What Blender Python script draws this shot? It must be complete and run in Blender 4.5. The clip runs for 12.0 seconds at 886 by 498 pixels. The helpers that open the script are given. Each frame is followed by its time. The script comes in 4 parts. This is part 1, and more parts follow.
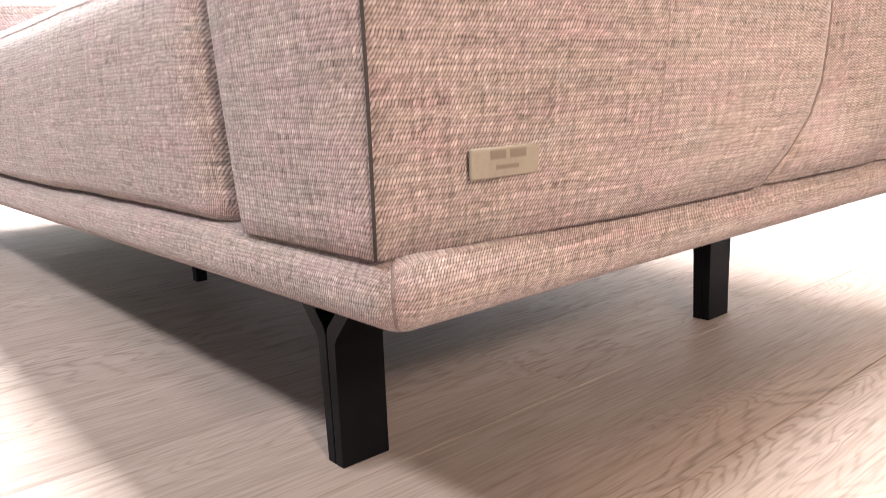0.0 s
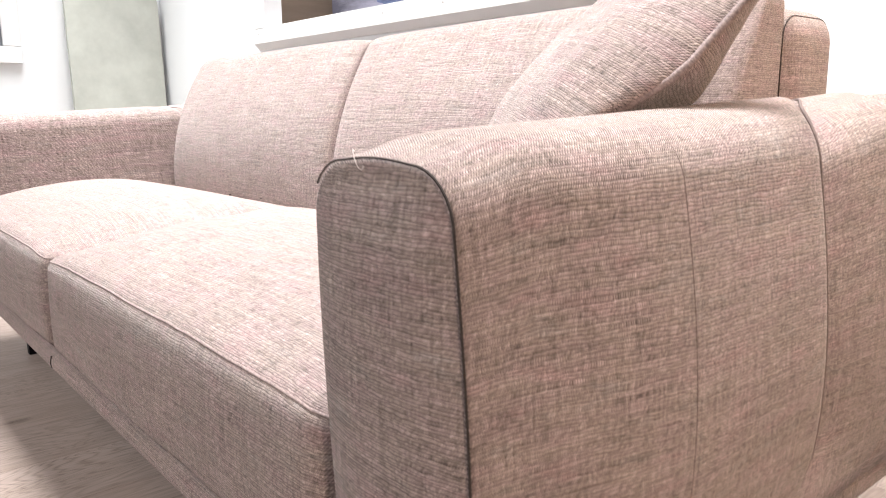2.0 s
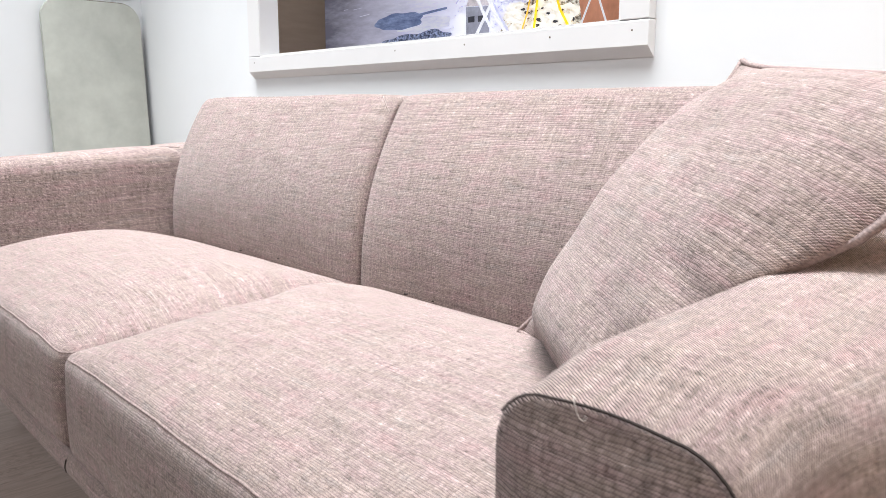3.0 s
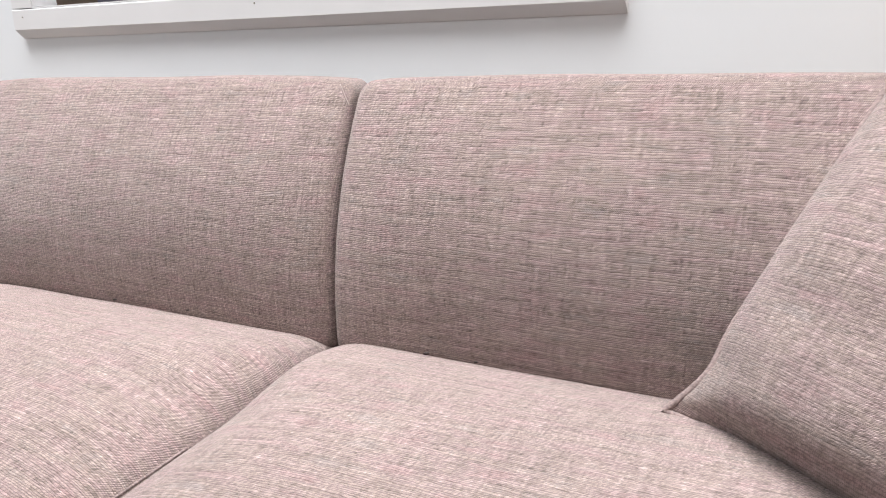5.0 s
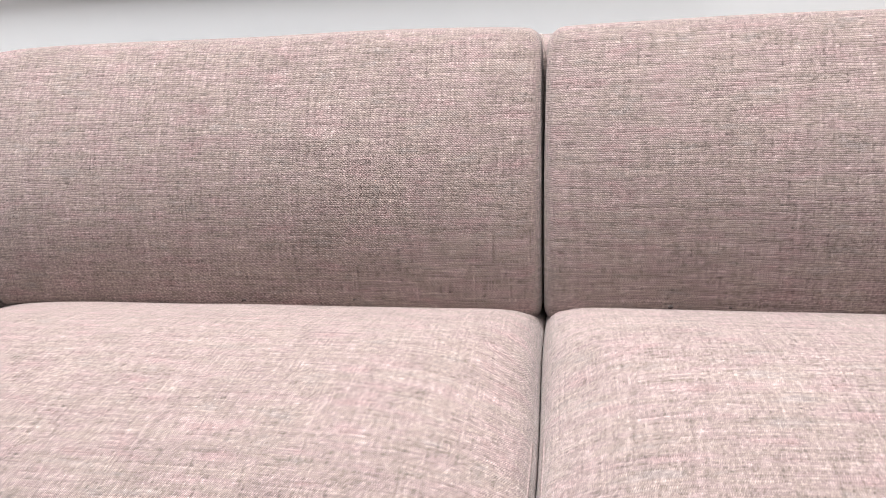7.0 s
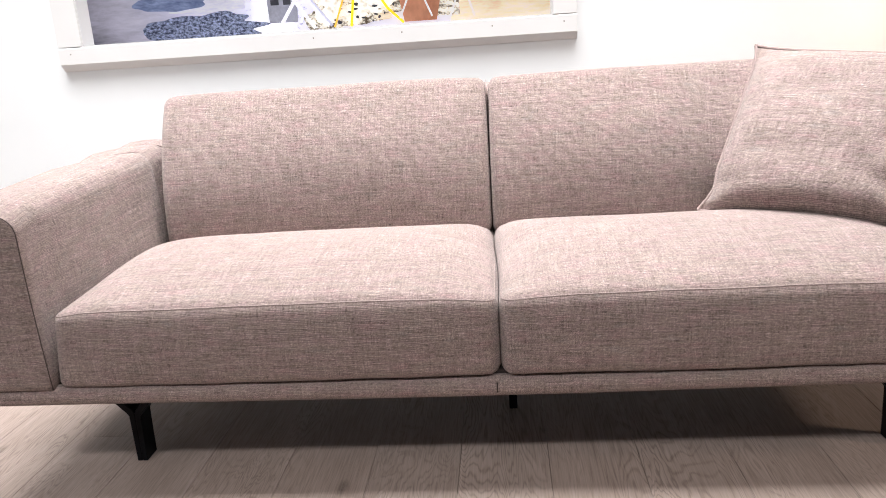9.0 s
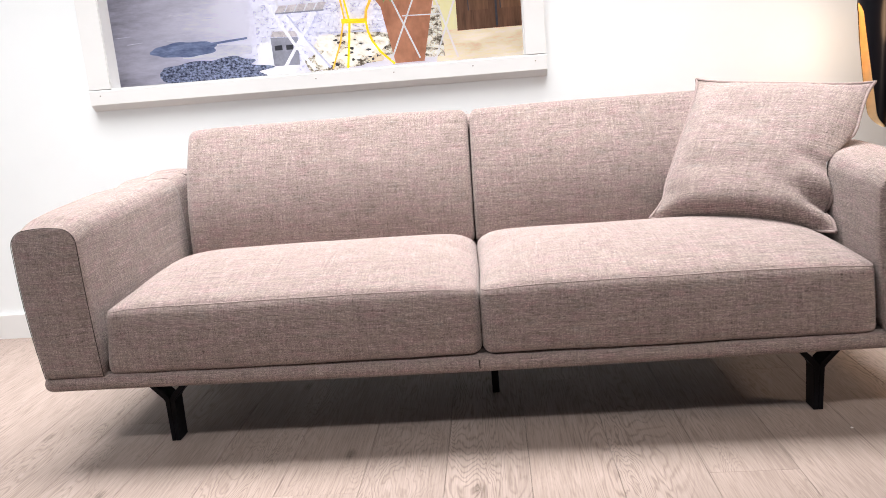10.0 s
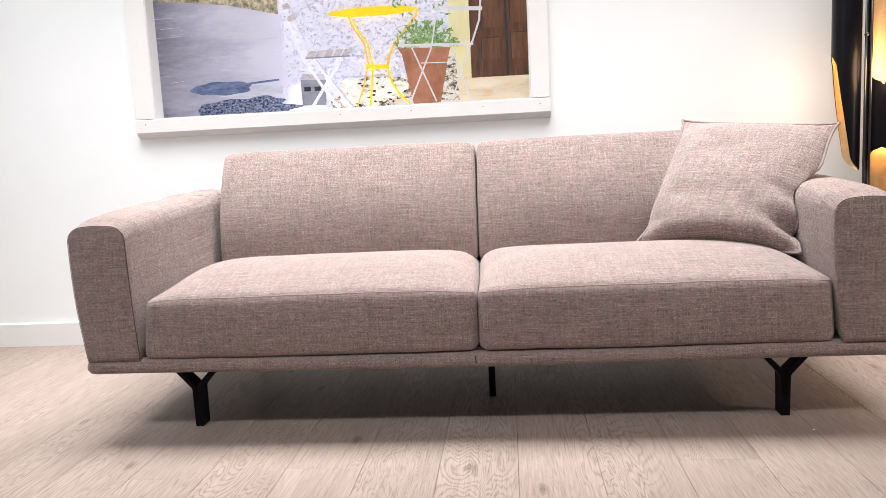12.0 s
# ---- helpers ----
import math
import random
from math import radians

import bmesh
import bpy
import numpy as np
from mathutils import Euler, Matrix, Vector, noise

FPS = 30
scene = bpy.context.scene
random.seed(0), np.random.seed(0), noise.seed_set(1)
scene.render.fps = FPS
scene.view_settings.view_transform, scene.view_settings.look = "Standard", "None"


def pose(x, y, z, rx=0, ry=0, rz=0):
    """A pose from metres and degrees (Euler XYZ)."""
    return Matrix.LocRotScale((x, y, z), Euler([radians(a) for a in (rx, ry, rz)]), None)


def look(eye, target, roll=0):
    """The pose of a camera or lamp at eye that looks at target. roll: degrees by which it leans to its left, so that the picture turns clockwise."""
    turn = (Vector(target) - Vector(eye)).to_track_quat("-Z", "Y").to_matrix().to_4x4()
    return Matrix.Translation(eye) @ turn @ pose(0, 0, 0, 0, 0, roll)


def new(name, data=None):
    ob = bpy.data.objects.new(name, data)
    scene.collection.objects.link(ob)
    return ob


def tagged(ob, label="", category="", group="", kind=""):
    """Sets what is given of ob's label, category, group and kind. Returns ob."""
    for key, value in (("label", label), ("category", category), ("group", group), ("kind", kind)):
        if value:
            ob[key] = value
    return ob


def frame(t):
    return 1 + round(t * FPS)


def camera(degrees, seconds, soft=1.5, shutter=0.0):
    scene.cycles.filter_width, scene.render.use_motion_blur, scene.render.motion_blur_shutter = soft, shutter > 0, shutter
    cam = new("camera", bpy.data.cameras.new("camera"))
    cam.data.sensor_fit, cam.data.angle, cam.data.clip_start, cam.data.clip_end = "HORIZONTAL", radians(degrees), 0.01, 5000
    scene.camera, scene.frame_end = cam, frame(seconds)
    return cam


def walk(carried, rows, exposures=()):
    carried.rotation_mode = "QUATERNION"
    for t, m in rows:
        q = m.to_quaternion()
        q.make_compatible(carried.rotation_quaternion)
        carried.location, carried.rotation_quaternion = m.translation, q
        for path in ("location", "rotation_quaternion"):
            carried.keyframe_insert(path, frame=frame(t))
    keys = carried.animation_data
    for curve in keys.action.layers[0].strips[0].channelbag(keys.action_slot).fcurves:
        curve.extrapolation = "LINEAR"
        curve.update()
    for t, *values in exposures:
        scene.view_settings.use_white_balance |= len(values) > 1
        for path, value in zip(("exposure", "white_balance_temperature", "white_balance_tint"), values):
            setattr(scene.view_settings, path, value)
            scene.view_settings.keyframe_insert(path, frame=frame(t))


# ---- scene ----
cam = camera(60.3, 12.0, 0.85, 0.26)
PATH = [
    (0, (1.531, -0.243, 0.344), (0.027, 1.018, -0.044), -2.7),
    (0.5, (1.573, -0.272, 0.431), (0.068, 0.988, 0.046), -2.2),
    (1, (1.586, -0.287, 0.533), (0.099, 1.001, 0.172), -1.4),
    (1.5, (1.588, -0.3, 0.621), (0.089, 0.974, 0.261), -0.7),
    (2, (1.561, -0.334, 0.703), (0.048, 0.924, 0.347), -0.5),
    (2.5, (1.478, -0.361, 0.783), (-0.021, 0.914, 0.426), 0.1),
    (3, (1.345, -0.367, 0.841), (-0.106, 0.963, 0.484), 0.2),
    (3.2, (1.286, -0.379, 0.866), (-0.134, 0.983, 0.508), 0.2),
    (4.8, (0.809, -0.349, 0.933), (-0.17, 1.324, 0.44), -1.6),
    (5, (0.722, -0.344, 0.951), (-0.18, 1.353, 0.397), -2.1),
    (5.5, (0.483, -0.372, 0.966), (-0.226, 1.39, 0.339), -2.7),
    (6, (0.253, -0.323, 0.939), (-0.314, 1.477, 0.278), -3.3),
    (6.5, (0.097, -0.352, 0.948), (-0.345, 1.477, 0.27), -3.5),
    (7, (0.066, -0.492, 0.961), (-0.304, 1.354, 0.286), -3.3),
    (7.1, (0.072, -0.532, 0.965), (-0.291, 1.316, 0.293), -3.2),
    (7.2, (0.081, -0.577, 0.973), (-0.275, 1.271, 0.297), -3.3),
    (8.8, (0.019, -1.477, 0.969), (-0.161, 0.443, 0.441), -3.5),
    (9, (0.04, -1.571, 0.974), (-0.129, 0.354, 0.46), -3.8),
    (9.5, (0.038, -1.784, 0.97), (-0.109, 0.154, 0.501), -4.3),
    (10, (0.07, -1.925, 0.965), (-0.072, 0.026, 0.545), -4.6),
    (10.5, (0.127, -2.03, 0.958), (-0.017, -0.07, 0.586), -4.6),
    (11, (0.129, -2.093, 0.932), (-0.019, -0.127, 0.597), -4.3),
    (11.5, (0.122, -2.148, 0.905), (-0.028, -0.176, 0.608), -3.6),
    (12, (0.121, -2.199, 0.862), (-0.058, -0.225, 0.597), -2.9),
]
EXPOSURES = [(0.0, 1.28, 6120, 7), (1.0, 1.12, 6260, 9), (1.5, 0.58, 6380, 10), (2.0, 0.16, 6350, 8), (3.0, -0.30, 6150, 7), (5.0, -0.70, 6280, 9), (7.0, -0.60, 6300, 9), (9.0, -0.23, 6380, 9), (12.0, -0.27, 6400, 9)]
walk(cam, [(t, look(e, g, r)) for t, e, g, r in PATH], EXPOSURES)

# ---- world and light ----
world = bpy.data.worlds.new("world")
scene.world = world
world.use_nodes = True
world.node_tree.nodes["Background"].inputs["Color"].default_value = (0.9, 0.95, 1.0, 1)
world.node_tree.nodes["Background"].inputs["Strength"].default_value = 0.3


def area_light(name, x, y, z, sx, sy, watts, color=(1, 1, 1), spread=180, aim=None):
    data = bpy.data.lights.new(name, "AREA")
    data.shape, data.size, data.size_y = "RECTANGLE", sx, sy
    data.energy, data.color, data.spread = watts, color, radians(spread)
    ob = new(name, data)
    ob.location = (x, y, z)
    if aim:
        ob.rotation_euler = (Vector(aim) - Vector((x, y, z))).to_track_quat("-Z", "Y").to_euler()
    return ob


# showroom ceiling lighting
area_light("ceiling_panel_over_sofa", -0.45, 0.52, 2.74, 4.0, 0.90, 110, (1.0, 0.965, 0.95), 80)
area_light("ceiling_panel_front", -0.35, -1.95, 2.74, 4.8, 0.30, 110, (1.0, 0.965, 0.95))
# Unseen warm fill, added to brighten the arm's outer side
area_light("side_fill", 3.0, -0.45, 1.15, 0.22, 0.22, 3.4, (1.0, 0.77, 0.60), 60, (1.25, 0.35, 0.35))
lamp_data = bpy.data.lights.new("floor_lamp_glow", "POINT")
lamp_data.energy, lamp_data.color, lamp_data.shadow_soft_size = 7, (1.0, 0.60, 0.32), 0.10
new("floor_lamp_glow", lamp_data).location = (1.56, 0.84, 1.08)
side_data = bpy.data.lights.new("floor_lamp_side_glow", "POINT")
side_data.energy, side_data.color, side_data.shadow_soft_size = 2.6, (1.0, 0.66, 0.40), 0.06
new("floor_lamp_side_glow", side_data).location = (1.34, 0.98, 1.02)


# ---- materials ----
def material(name, rough=0.6, metal=0.0):
    m = bpy.data.materials.new(name)
    m.use_nodes = True
    b = m.node_tree.nodes["Principled BSDF"]
    b.inputs["Roughness"].default_value, b.inputs["Metallic"].default_value = rough, metal
    return m, m.node_tree, b


def node(t, kind, **values):
    n = t.nodes.new(kind)
    for k, v in values.items():
        n.inputs[k.replace("_", " ")].default_value = v
    return n


def coords(t, scale, rnd=False, flat=False, shift=(0, 0, 0)):
    """Object coordinates (or, if flat, the mesh's own layout in metres), scaled; with rnd shifted from object to object."""
    c = t.nodes.new("ShaderNodeTexCoord")
    mp = node(t, "ShaderNodeMapping", Scale=scale, Location=shift)
    t.links.new(c.outputs["UV" if flat else "Object"], mp.inputs["Vector"])
    if rnd:
        info = t.nodes.new("ShaderNodeObjectInfo")
        mul = t.nodes.new("ShaderNodeVectorMath")
        mul.operation = "SCALE"
        mul.inputs[0].default_value = (37, 91, 53)
        t.links.new(info.outputs["Random"], mul.inputs["Scale"])
        t.links.new(mul.outputs[0], mp.inputs["Location"])
    return mp.outputs["Vector"]


def noise_tex(t, scale, detail=2.0, rough=0.5, distort=0.0, rnd=False, flat=False):
    n = node(t, "ShaderNodeTexNoise", Scale=1.0, Detail=detail, Roughness=rough, Distortion=distort)
    t.links.new(coords(t, scale, rnd, flat), n.inputs["Vector"])
    return n.outputs["Fac"]


def math_node(t, op, a, b):
    n = t.nodes.new("ShaderNodeMath")
    n.operation = op
    for i, v in enumerate((a, b)):
        if isinstance(v, (int, float)):
            n.inputs[i].default_value = v
        else:
            t.links.new(v, n.inputs[i])
    return n.outputs[0]


def ramp(t, fac, stops):
    n = t.nodes.new("ShaderNodeValToRGB")
    e = n.color_ramp.elements
    while len(e) < len(stops):
        e.new(0.5)
    for el, (p, c) in zip(e, stops):
        el.position, el.color = p, (*c, 1)
    t.links.new(fac, n.inputs["Fac"])
    return n.outputs["Color"]


def mix(t, fac, a, b, blend="MIX"):
    n = t.nodes.new("ShaderNodeMix")
    n.data_type, n.blend_type = "RGBA", blend
    for sock, v in ((n.inputs[0], fac), (n.inputs[6], a), (n.inputs[7], b)):
        if isinstance(v, (int, float)):
            sock.default_value = v
        elif isinstance(v, tuple):
            sock.default_value = (*v, 1)
        else:
            t.links.new(v, sock)
    return n.outputs[2]


def bump(t, b, height, strength, distance):
    n = node(t, "ShaderNodeBump", Strength=strength, Distance=distance)
    t.links.new(height, n.inputs["Height"])
    t.links.new(n.outputs["Normal"], b.inputs["Normal"])


def scaled_pair(t, a, ka, b, kb):
    """A texture place (a * ka, b * kb)."""
    n = t.nodes.new("ShaderNodeCombineXYZ")
    t.links.new(math_node(t, "MULTIPLY", a, ka), n.inputs[0])
    t.links.new(math_node(t, "MULTIPLY", b, kb), n.inputs[1])
    return n.outputs[0]


def noise_at(t, place, detail=1.0, rough=0.5):
    """Noise about zero at a place."""
    n = node(t, "ShaderNodeTexNoise", Scale=1.0, Detail=detail, Roughness=rough)
    n.noise_dimensions = "2D"
    t.links.new(place, n.inputs["Vector"])
    return math_node(t, "SUBTRACT", n.outputs["Fac"], 0.5)


def fabric(name, pick=0.0029, end=0.0023):
    """Melange upholstery: slub weft yarns lie in level rows over the warp, each float of its own shade; laid out in metres by the case's seams."""
    m, t, b = material(name, 0.95)
    sep = t.nodes.new("ShaderNodeSeparateXYZ")
    t.links.new(coords(t, (1, 1, 1), False, True), sep.inputs[0])
    sway = noise_at(t, scaled_pair(t, sep.outputs["X"], 55.0, sep.outputs["Y"], 90.0), 2.0)
    u = math_node(t, "ADD", sep.outputs["X"], math_node(t, "MULTIPLY", sway, 0.0026))
    slack = noise_at(t, scaled_pair(t, sep.outputs["X"], 14.0, sep.outputs["Y"], 170.0), 2.0)
    v = math_node(t, "ADD", sep.outputs["Y"], math_node(t, "ADD", math_node(t, "MULTIPLY", sway, 0.0022), math_node(t, "MULTIPLY", slack, 0.0042)))
    rows = math_node(t, "DIVIDE", v, pick)
    row = math_node(t, "FLOOR", rows, 0)
    fv = math_node(t, "SUBTRACT", rows, row)
    ends = math_node(t, "SUBTRACT", math_node(t, "DIVIDE", u, end), math_node(t, "MULTIPLY", rows, 0.80))
    col = math_node(t, "FLOOR", ends, 0)
    fu = math_node(t, "SUBTRACT", ends, col)

    def swell(f, power, depth):
        c = math_node(t, "ABSOLUTE", math_node(t, "SUBTRACT", math_node(t, "MULTIPLY", f, 2.0), 1.0), 0)
        return math_node(t, "SUBTRACT", 1.0, math_node(t, "MULTIPLY", math_node(t, "POWER", c, power), depth))

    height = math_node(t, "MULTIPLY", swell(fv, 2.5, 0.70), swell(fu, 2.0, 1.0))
    dice = t.nodes.new("ShaderNodeTexWhiteNoise")
    dice.noise_dimensions = "2D"
    t.links.new(scaled_pair(t, col, 1.0, row, 1.0), dice.inputs["Vector"])
    tone = math_node(t, "MULTIPLY", math_node(t, "SUBTRACT", dice.outputs["Value"], 0.5), 0.16)
    for socket, amount in (
        (noise_at(t, scaled_pair(t, u, 105.0, row, 5.17), 1.5), 0.17),
        (noise_at(t, scaled_pair(t, u, 10.0, row, 3.71), 1.0), 0.21),
        (noise_at(t, scaled_pair(t, math_node(t, "FLOOR", math_node(t, "DIVIDE", u, end), 0), 3.33, v, 15.0), 1.0), 0.19),
        (noise_at(t, scaled_pair(t, u, 24.0, v, 30.0), 3.0, 0.6), 0.03),
    ):
        tone = math_node(t, "ADD", tone, math_node(t, "MULTIPLY", socket, amount))
    tone = math_node(t, "ADD", tone, 0.5)
    yarns = ramp(t, tone, [(0.28, (0.085, 0.064, 0.059)), (0.42, (0.246, 0.190, 0.180)), (0.58, (0.388, 0.301, 0.286)), (0.74, (0.62, 0.492, 0.470))])
    # Weave gaps darkened in the colour: dark warp, plus shade between yarns.
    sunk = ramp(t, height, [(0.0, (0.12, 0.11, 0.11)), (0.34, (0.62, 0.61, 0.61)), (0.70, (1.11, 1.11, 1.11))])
    hue = noise_at(t, scaled_pair(t, u, 13.0, v, 42.0), 4.0, 0.65)
    tint = ramp(t, math_node(t, "ADD", hue, 0.5), [(0.28, (0.93, 1.0, 0.99)), (0.42, (0.985, 1.005, 0.955)), (0.55, (1.0, 1.0, 1.0)), (0.72, (1.06, 0.97, 0.99))])
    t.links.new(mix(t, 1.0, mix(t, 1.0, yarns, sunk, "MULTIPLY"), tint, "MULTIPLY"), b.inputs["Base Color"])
    b.inputs["Sheen Weight"].default_value, b.inputs["Sheen Roughness"].default_value = 0.2, 0.5
    b.inputs["Specular IOR Level"].default_value = 0.12
    bump(t, b, height, 0.62, 0.0009)
    return m


def plain(name, color, rough=0.6, metal=0.0, vary=0.06, scale=(6, 6, 6), grain=0.0, fine=(220, 220, 220)):
    """A painted or moulded surface with faint clouding and fine relief."""
    m, t, b = material(name, rough, metal)
    c = noise_tex(t, scale, 4.0, 0.6)
    lo = tuple(x * (1 - vary) for x in color)
    hi = tuple(min(1, x * (1 + vary)) for x in color)
    t.links.new(ramp(t, c, [(0.3, lo), (0.7, hi)]), b.inputs["Base Color"])
    if grain:
        bump(t, b, noise_tex(t, fine, 3.0, 0.6), grain, 0.001)
    return m


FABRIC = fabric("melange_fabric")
# Dark tone for seam lines, and for shade drawn in gaps and grooves.
SEAM_AND_SHADE = plain("seam_thread_and_shade", (0.034, 0.025, 0.023), 0.95, 0, 0.3, (300, 300, 300))
# For stitched corners, and for shade drawn along the arm panels' creases.
SEAM_SOFT = plain("stitch_and_crease_shade", (0.15, 0.115, 0.108), 0.95, 0, 0.3, (300, 300, 300))
WELT = plain("welt_fabric", (0.25, 0.193, 0.182), 0.95, 0, 0.45, (330, 330, 330), 0.5, (500, 500, 500))
PAINT = plain("wall_paint", (0.80, 0.83, 0.85), 0.7, 0, 0.015, (3, 3, 3), 0.08)
TRIM = plain("white_lacquer", (0.76, 0.765, 0.77), 0.35, 0, 0.02, (5, 5, 5), 0.04, (60, 60, 60))
# Dark tone for unseen surfaces that should return little light.
LOW_BOUNCE = plain("low_bounce_paint", (0.10, 0.10, 0.105), 0.8, 0, 0.02)
BLACK = plain("black_powder_coat", (0.004, 0.004, 0.0055), 0.5, 0, 0.2, (30, 30, 30), 0.1, (900, 900, 900))
BLACK.node_tree.nodes["Principled BSDF"].inputs["Specular IOR Level"].default_value = 0.10
GLOSS = plain("black_lacquer", (0.006, 0.006, 0.009), 0.30, 0, 0.2)
GLOSS.node_tree.nodes["Principled BSDF"].inputs["Specular IOR Level"].default_value = 0.16
GOLD = plain("gold_leaf", (0.72, 0.56, 0.35), 0.6, 1.0, 0.08, (40, 40, 40), 0.15, (150, 150, 150))
CHROME = plain("dark_chrome", (0.12, 0.12, 0.125), 0.32, 1.0, 0.05)
TAN = plain("raw_board", (0.42, 0.33, 0.24), 0.8, 0, 0.08, (4, 4, 25), 0.1)
BADGE = plain("woven_label", (0.215, 0.185, 0.145), 0.8, 0, 0.06, (300, 300, 300), 0.2, (900, 900, 900))
INK = plain("label_ink", (0.14, 0.11, 0.085), 0.8)
SCREENCLOTH = plain("screen_felt", (0.48, 0.50, 0.455), 0.95, 0, 0.12, (7, 7, 7), 0.2, (500, 500, 500))
BLOCKER = plain("bounce_blocker_black", (0.015, 0.015, 0.016), 0.95, 0, 0.2)
DARKGAP = plain("floor_underlay", (0.06, 0.05, 0.045), 0.9)


def oak():
    """Pale limed oak: cathedral rings bent round knots, fine pores, soft blotches."""
    m, t, b = material("limed_oak", 0.5)
    drift = noise_tex(t, (7.5, 1.25, 7.5), 4.0, 0.45, 0.6, True)
    knots = t.nodes.new("ShaderNodeTexVoronoi")
    knots.inputs["Scale"].default_value = 1.0
    knots.voronoi_dimensions = "2D"
    t.links.new(coords(t, (2.3, 0.95, 2.3), True), knots.inputs["Vector"])
    near = math_node(t, "POWER", math_node(t, "MAXIMUM", math_node(t, "SUBTRACT", 1.0, math_node(t, "MULTIPLY", knots.outputs["Distance"], 3.2)), 0.0), 2.0)
    field = math_node(t, "ADD", drift, math_node(t, "MULTIPLY", near, 0.16))
    rings = math_node(t, "SINE", math_node(t, "MULTIPLY", field, 210.0), 0)
    lines = math_node(t, "POWER", math_node(t, "ADD", math_node(t, "MULTIPLY", rings, 0.5), 0.5), 3.0)
    shown = ramp(t, noise_tex(t, (4.5, 1.0, 4.5), 2.0, 0.5, 0.0, True), [(0.42, (0.10,) * 3), (0.66, (1.0,) * 3)])
    fine = noise_tex(t, (260, 10, 260), 3.0, 0.6, 0.2, True)
    blot = noise_tex(t, (5.0, 1.1, 5.0), 3.0, 0.6, 0.0, True)
    core = ramp(t, knots.outputs["Distance"], [(0.008, (1.0,) * 3), (0.040, (0.0,) * 3)])
    v = math_node(t, "ADD", math_node(t, "MULTIPLY", fine, 0.36), math_node(t, "ADD", math_node(t, "MULTIPLY", blot, 0.30), 0.10))
    v = math_node(t, "SUBTRACT", v, math_node(t, "MULTIPLY", math_node(t, "MULTIPLY", lines, shown), 0.15))
    v = math_node(t, "SUBTRACT", v, math_node(t, "MULTIPLY", math_node(t, "MULTIPLY", core, noise_tex(t, (150, 110, 150), 3.0, 0.7, 0.0, True)), 0.34))
    col = ramp(t, v, [(0.10, (0.09, 0.074, 0.065)), (0.26, (0.180, 0.154, 0.139)), (0.42, (0.290, 0.254, 0.233)), (0.58, (0.380, 0.337, 0.313))])
    info = t.nodes.new("ShaderNodeObjectInfo")
    tone = ramp(t, info.outputs["Random"], [(0.0, (0.98, 0.885, 0.845)), (0.5, (1.01, 0.915, 0.878)), (1.0, (1.03, 0.925, 0.880))])
    t.links.new(mix(t, 1.0, col, tone, "MULTIPLY"), b.inputs["Base Color"])
    t.links.new(ramp(t, fine, [(0.3, (0.60,) * 3), (0.7, (0.48,) * 3)]), b.inputs["Roughness"])
    b.inputs["Specular IOR Level"].default_value = 0.18
    bump(t, b, v, 0.22, 0.001)
    return m


OAK = oak()


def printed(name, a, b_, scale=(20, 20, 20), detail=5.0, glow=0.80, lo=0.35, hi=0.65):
    """Ink on the print, glowing a little so that it looks lit: two tones broken up by noise."""
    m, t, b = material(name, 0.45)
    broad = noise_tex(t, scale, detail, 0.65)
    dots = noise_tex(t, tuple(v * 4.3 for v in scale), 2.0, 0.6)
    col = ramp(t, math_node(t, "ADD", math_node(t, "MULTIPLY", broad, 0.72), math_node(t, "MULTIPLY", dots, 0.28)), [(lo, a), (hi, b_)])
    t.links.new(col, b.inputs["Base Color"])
    # Added glow stands in for light falling on the print.
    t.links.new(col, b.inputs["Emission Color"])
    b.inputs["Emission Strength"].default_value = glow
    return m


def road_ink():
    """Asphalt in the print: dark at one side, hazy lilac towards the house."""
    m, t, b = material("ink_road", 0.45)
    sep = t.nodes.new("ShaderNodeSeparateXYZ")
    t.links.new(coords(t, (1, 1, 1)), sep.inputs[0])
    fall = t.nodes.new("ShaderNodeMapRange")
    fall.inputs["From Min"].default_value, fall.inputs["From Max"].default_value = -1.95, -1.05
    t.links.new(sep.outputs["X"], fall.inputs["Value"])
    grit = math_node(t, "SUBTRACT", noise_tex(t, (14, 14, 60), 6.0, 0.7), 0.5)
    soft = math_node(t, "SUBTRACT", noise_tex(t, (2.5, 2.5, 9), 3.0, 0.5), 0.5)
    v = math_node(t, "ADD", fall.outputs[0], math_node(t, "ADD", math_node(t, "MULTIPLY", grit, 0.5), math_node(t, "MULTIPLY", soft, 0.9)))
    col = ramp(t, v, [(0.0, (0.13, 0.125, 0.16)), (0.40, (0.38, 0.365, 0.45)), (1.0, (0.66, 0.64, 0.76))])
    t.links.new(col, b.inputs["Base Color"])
    # The road ink glows too, brightened by emission instead of light.
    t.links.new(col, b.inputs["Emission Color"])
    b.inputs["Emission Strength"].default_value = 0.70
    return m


def glowing(name, color, strength):
    m, _, b = material(name, 0.5)
    b.inputs["Emission Color"].default_value = (*color, 1)
    b.inputs["Emission Strength"].default_value = strength
    b.inputs["Base Color"].default_value = (*color, 1)
    return m


BULB = glowing("warm_bulb", (1.0, 0.66, 0.28), 90.0)

# ---- building helpers ----
ORIGIN = {}


def thing(name, at, label, category, group="", kind=""):
    ob = new(name)
    ob.location, ob.empty_display_size = at, 0.1
    ORIGIN[ob.name] = Vector(at)
    return tagged(ob, label, category, group, kind)


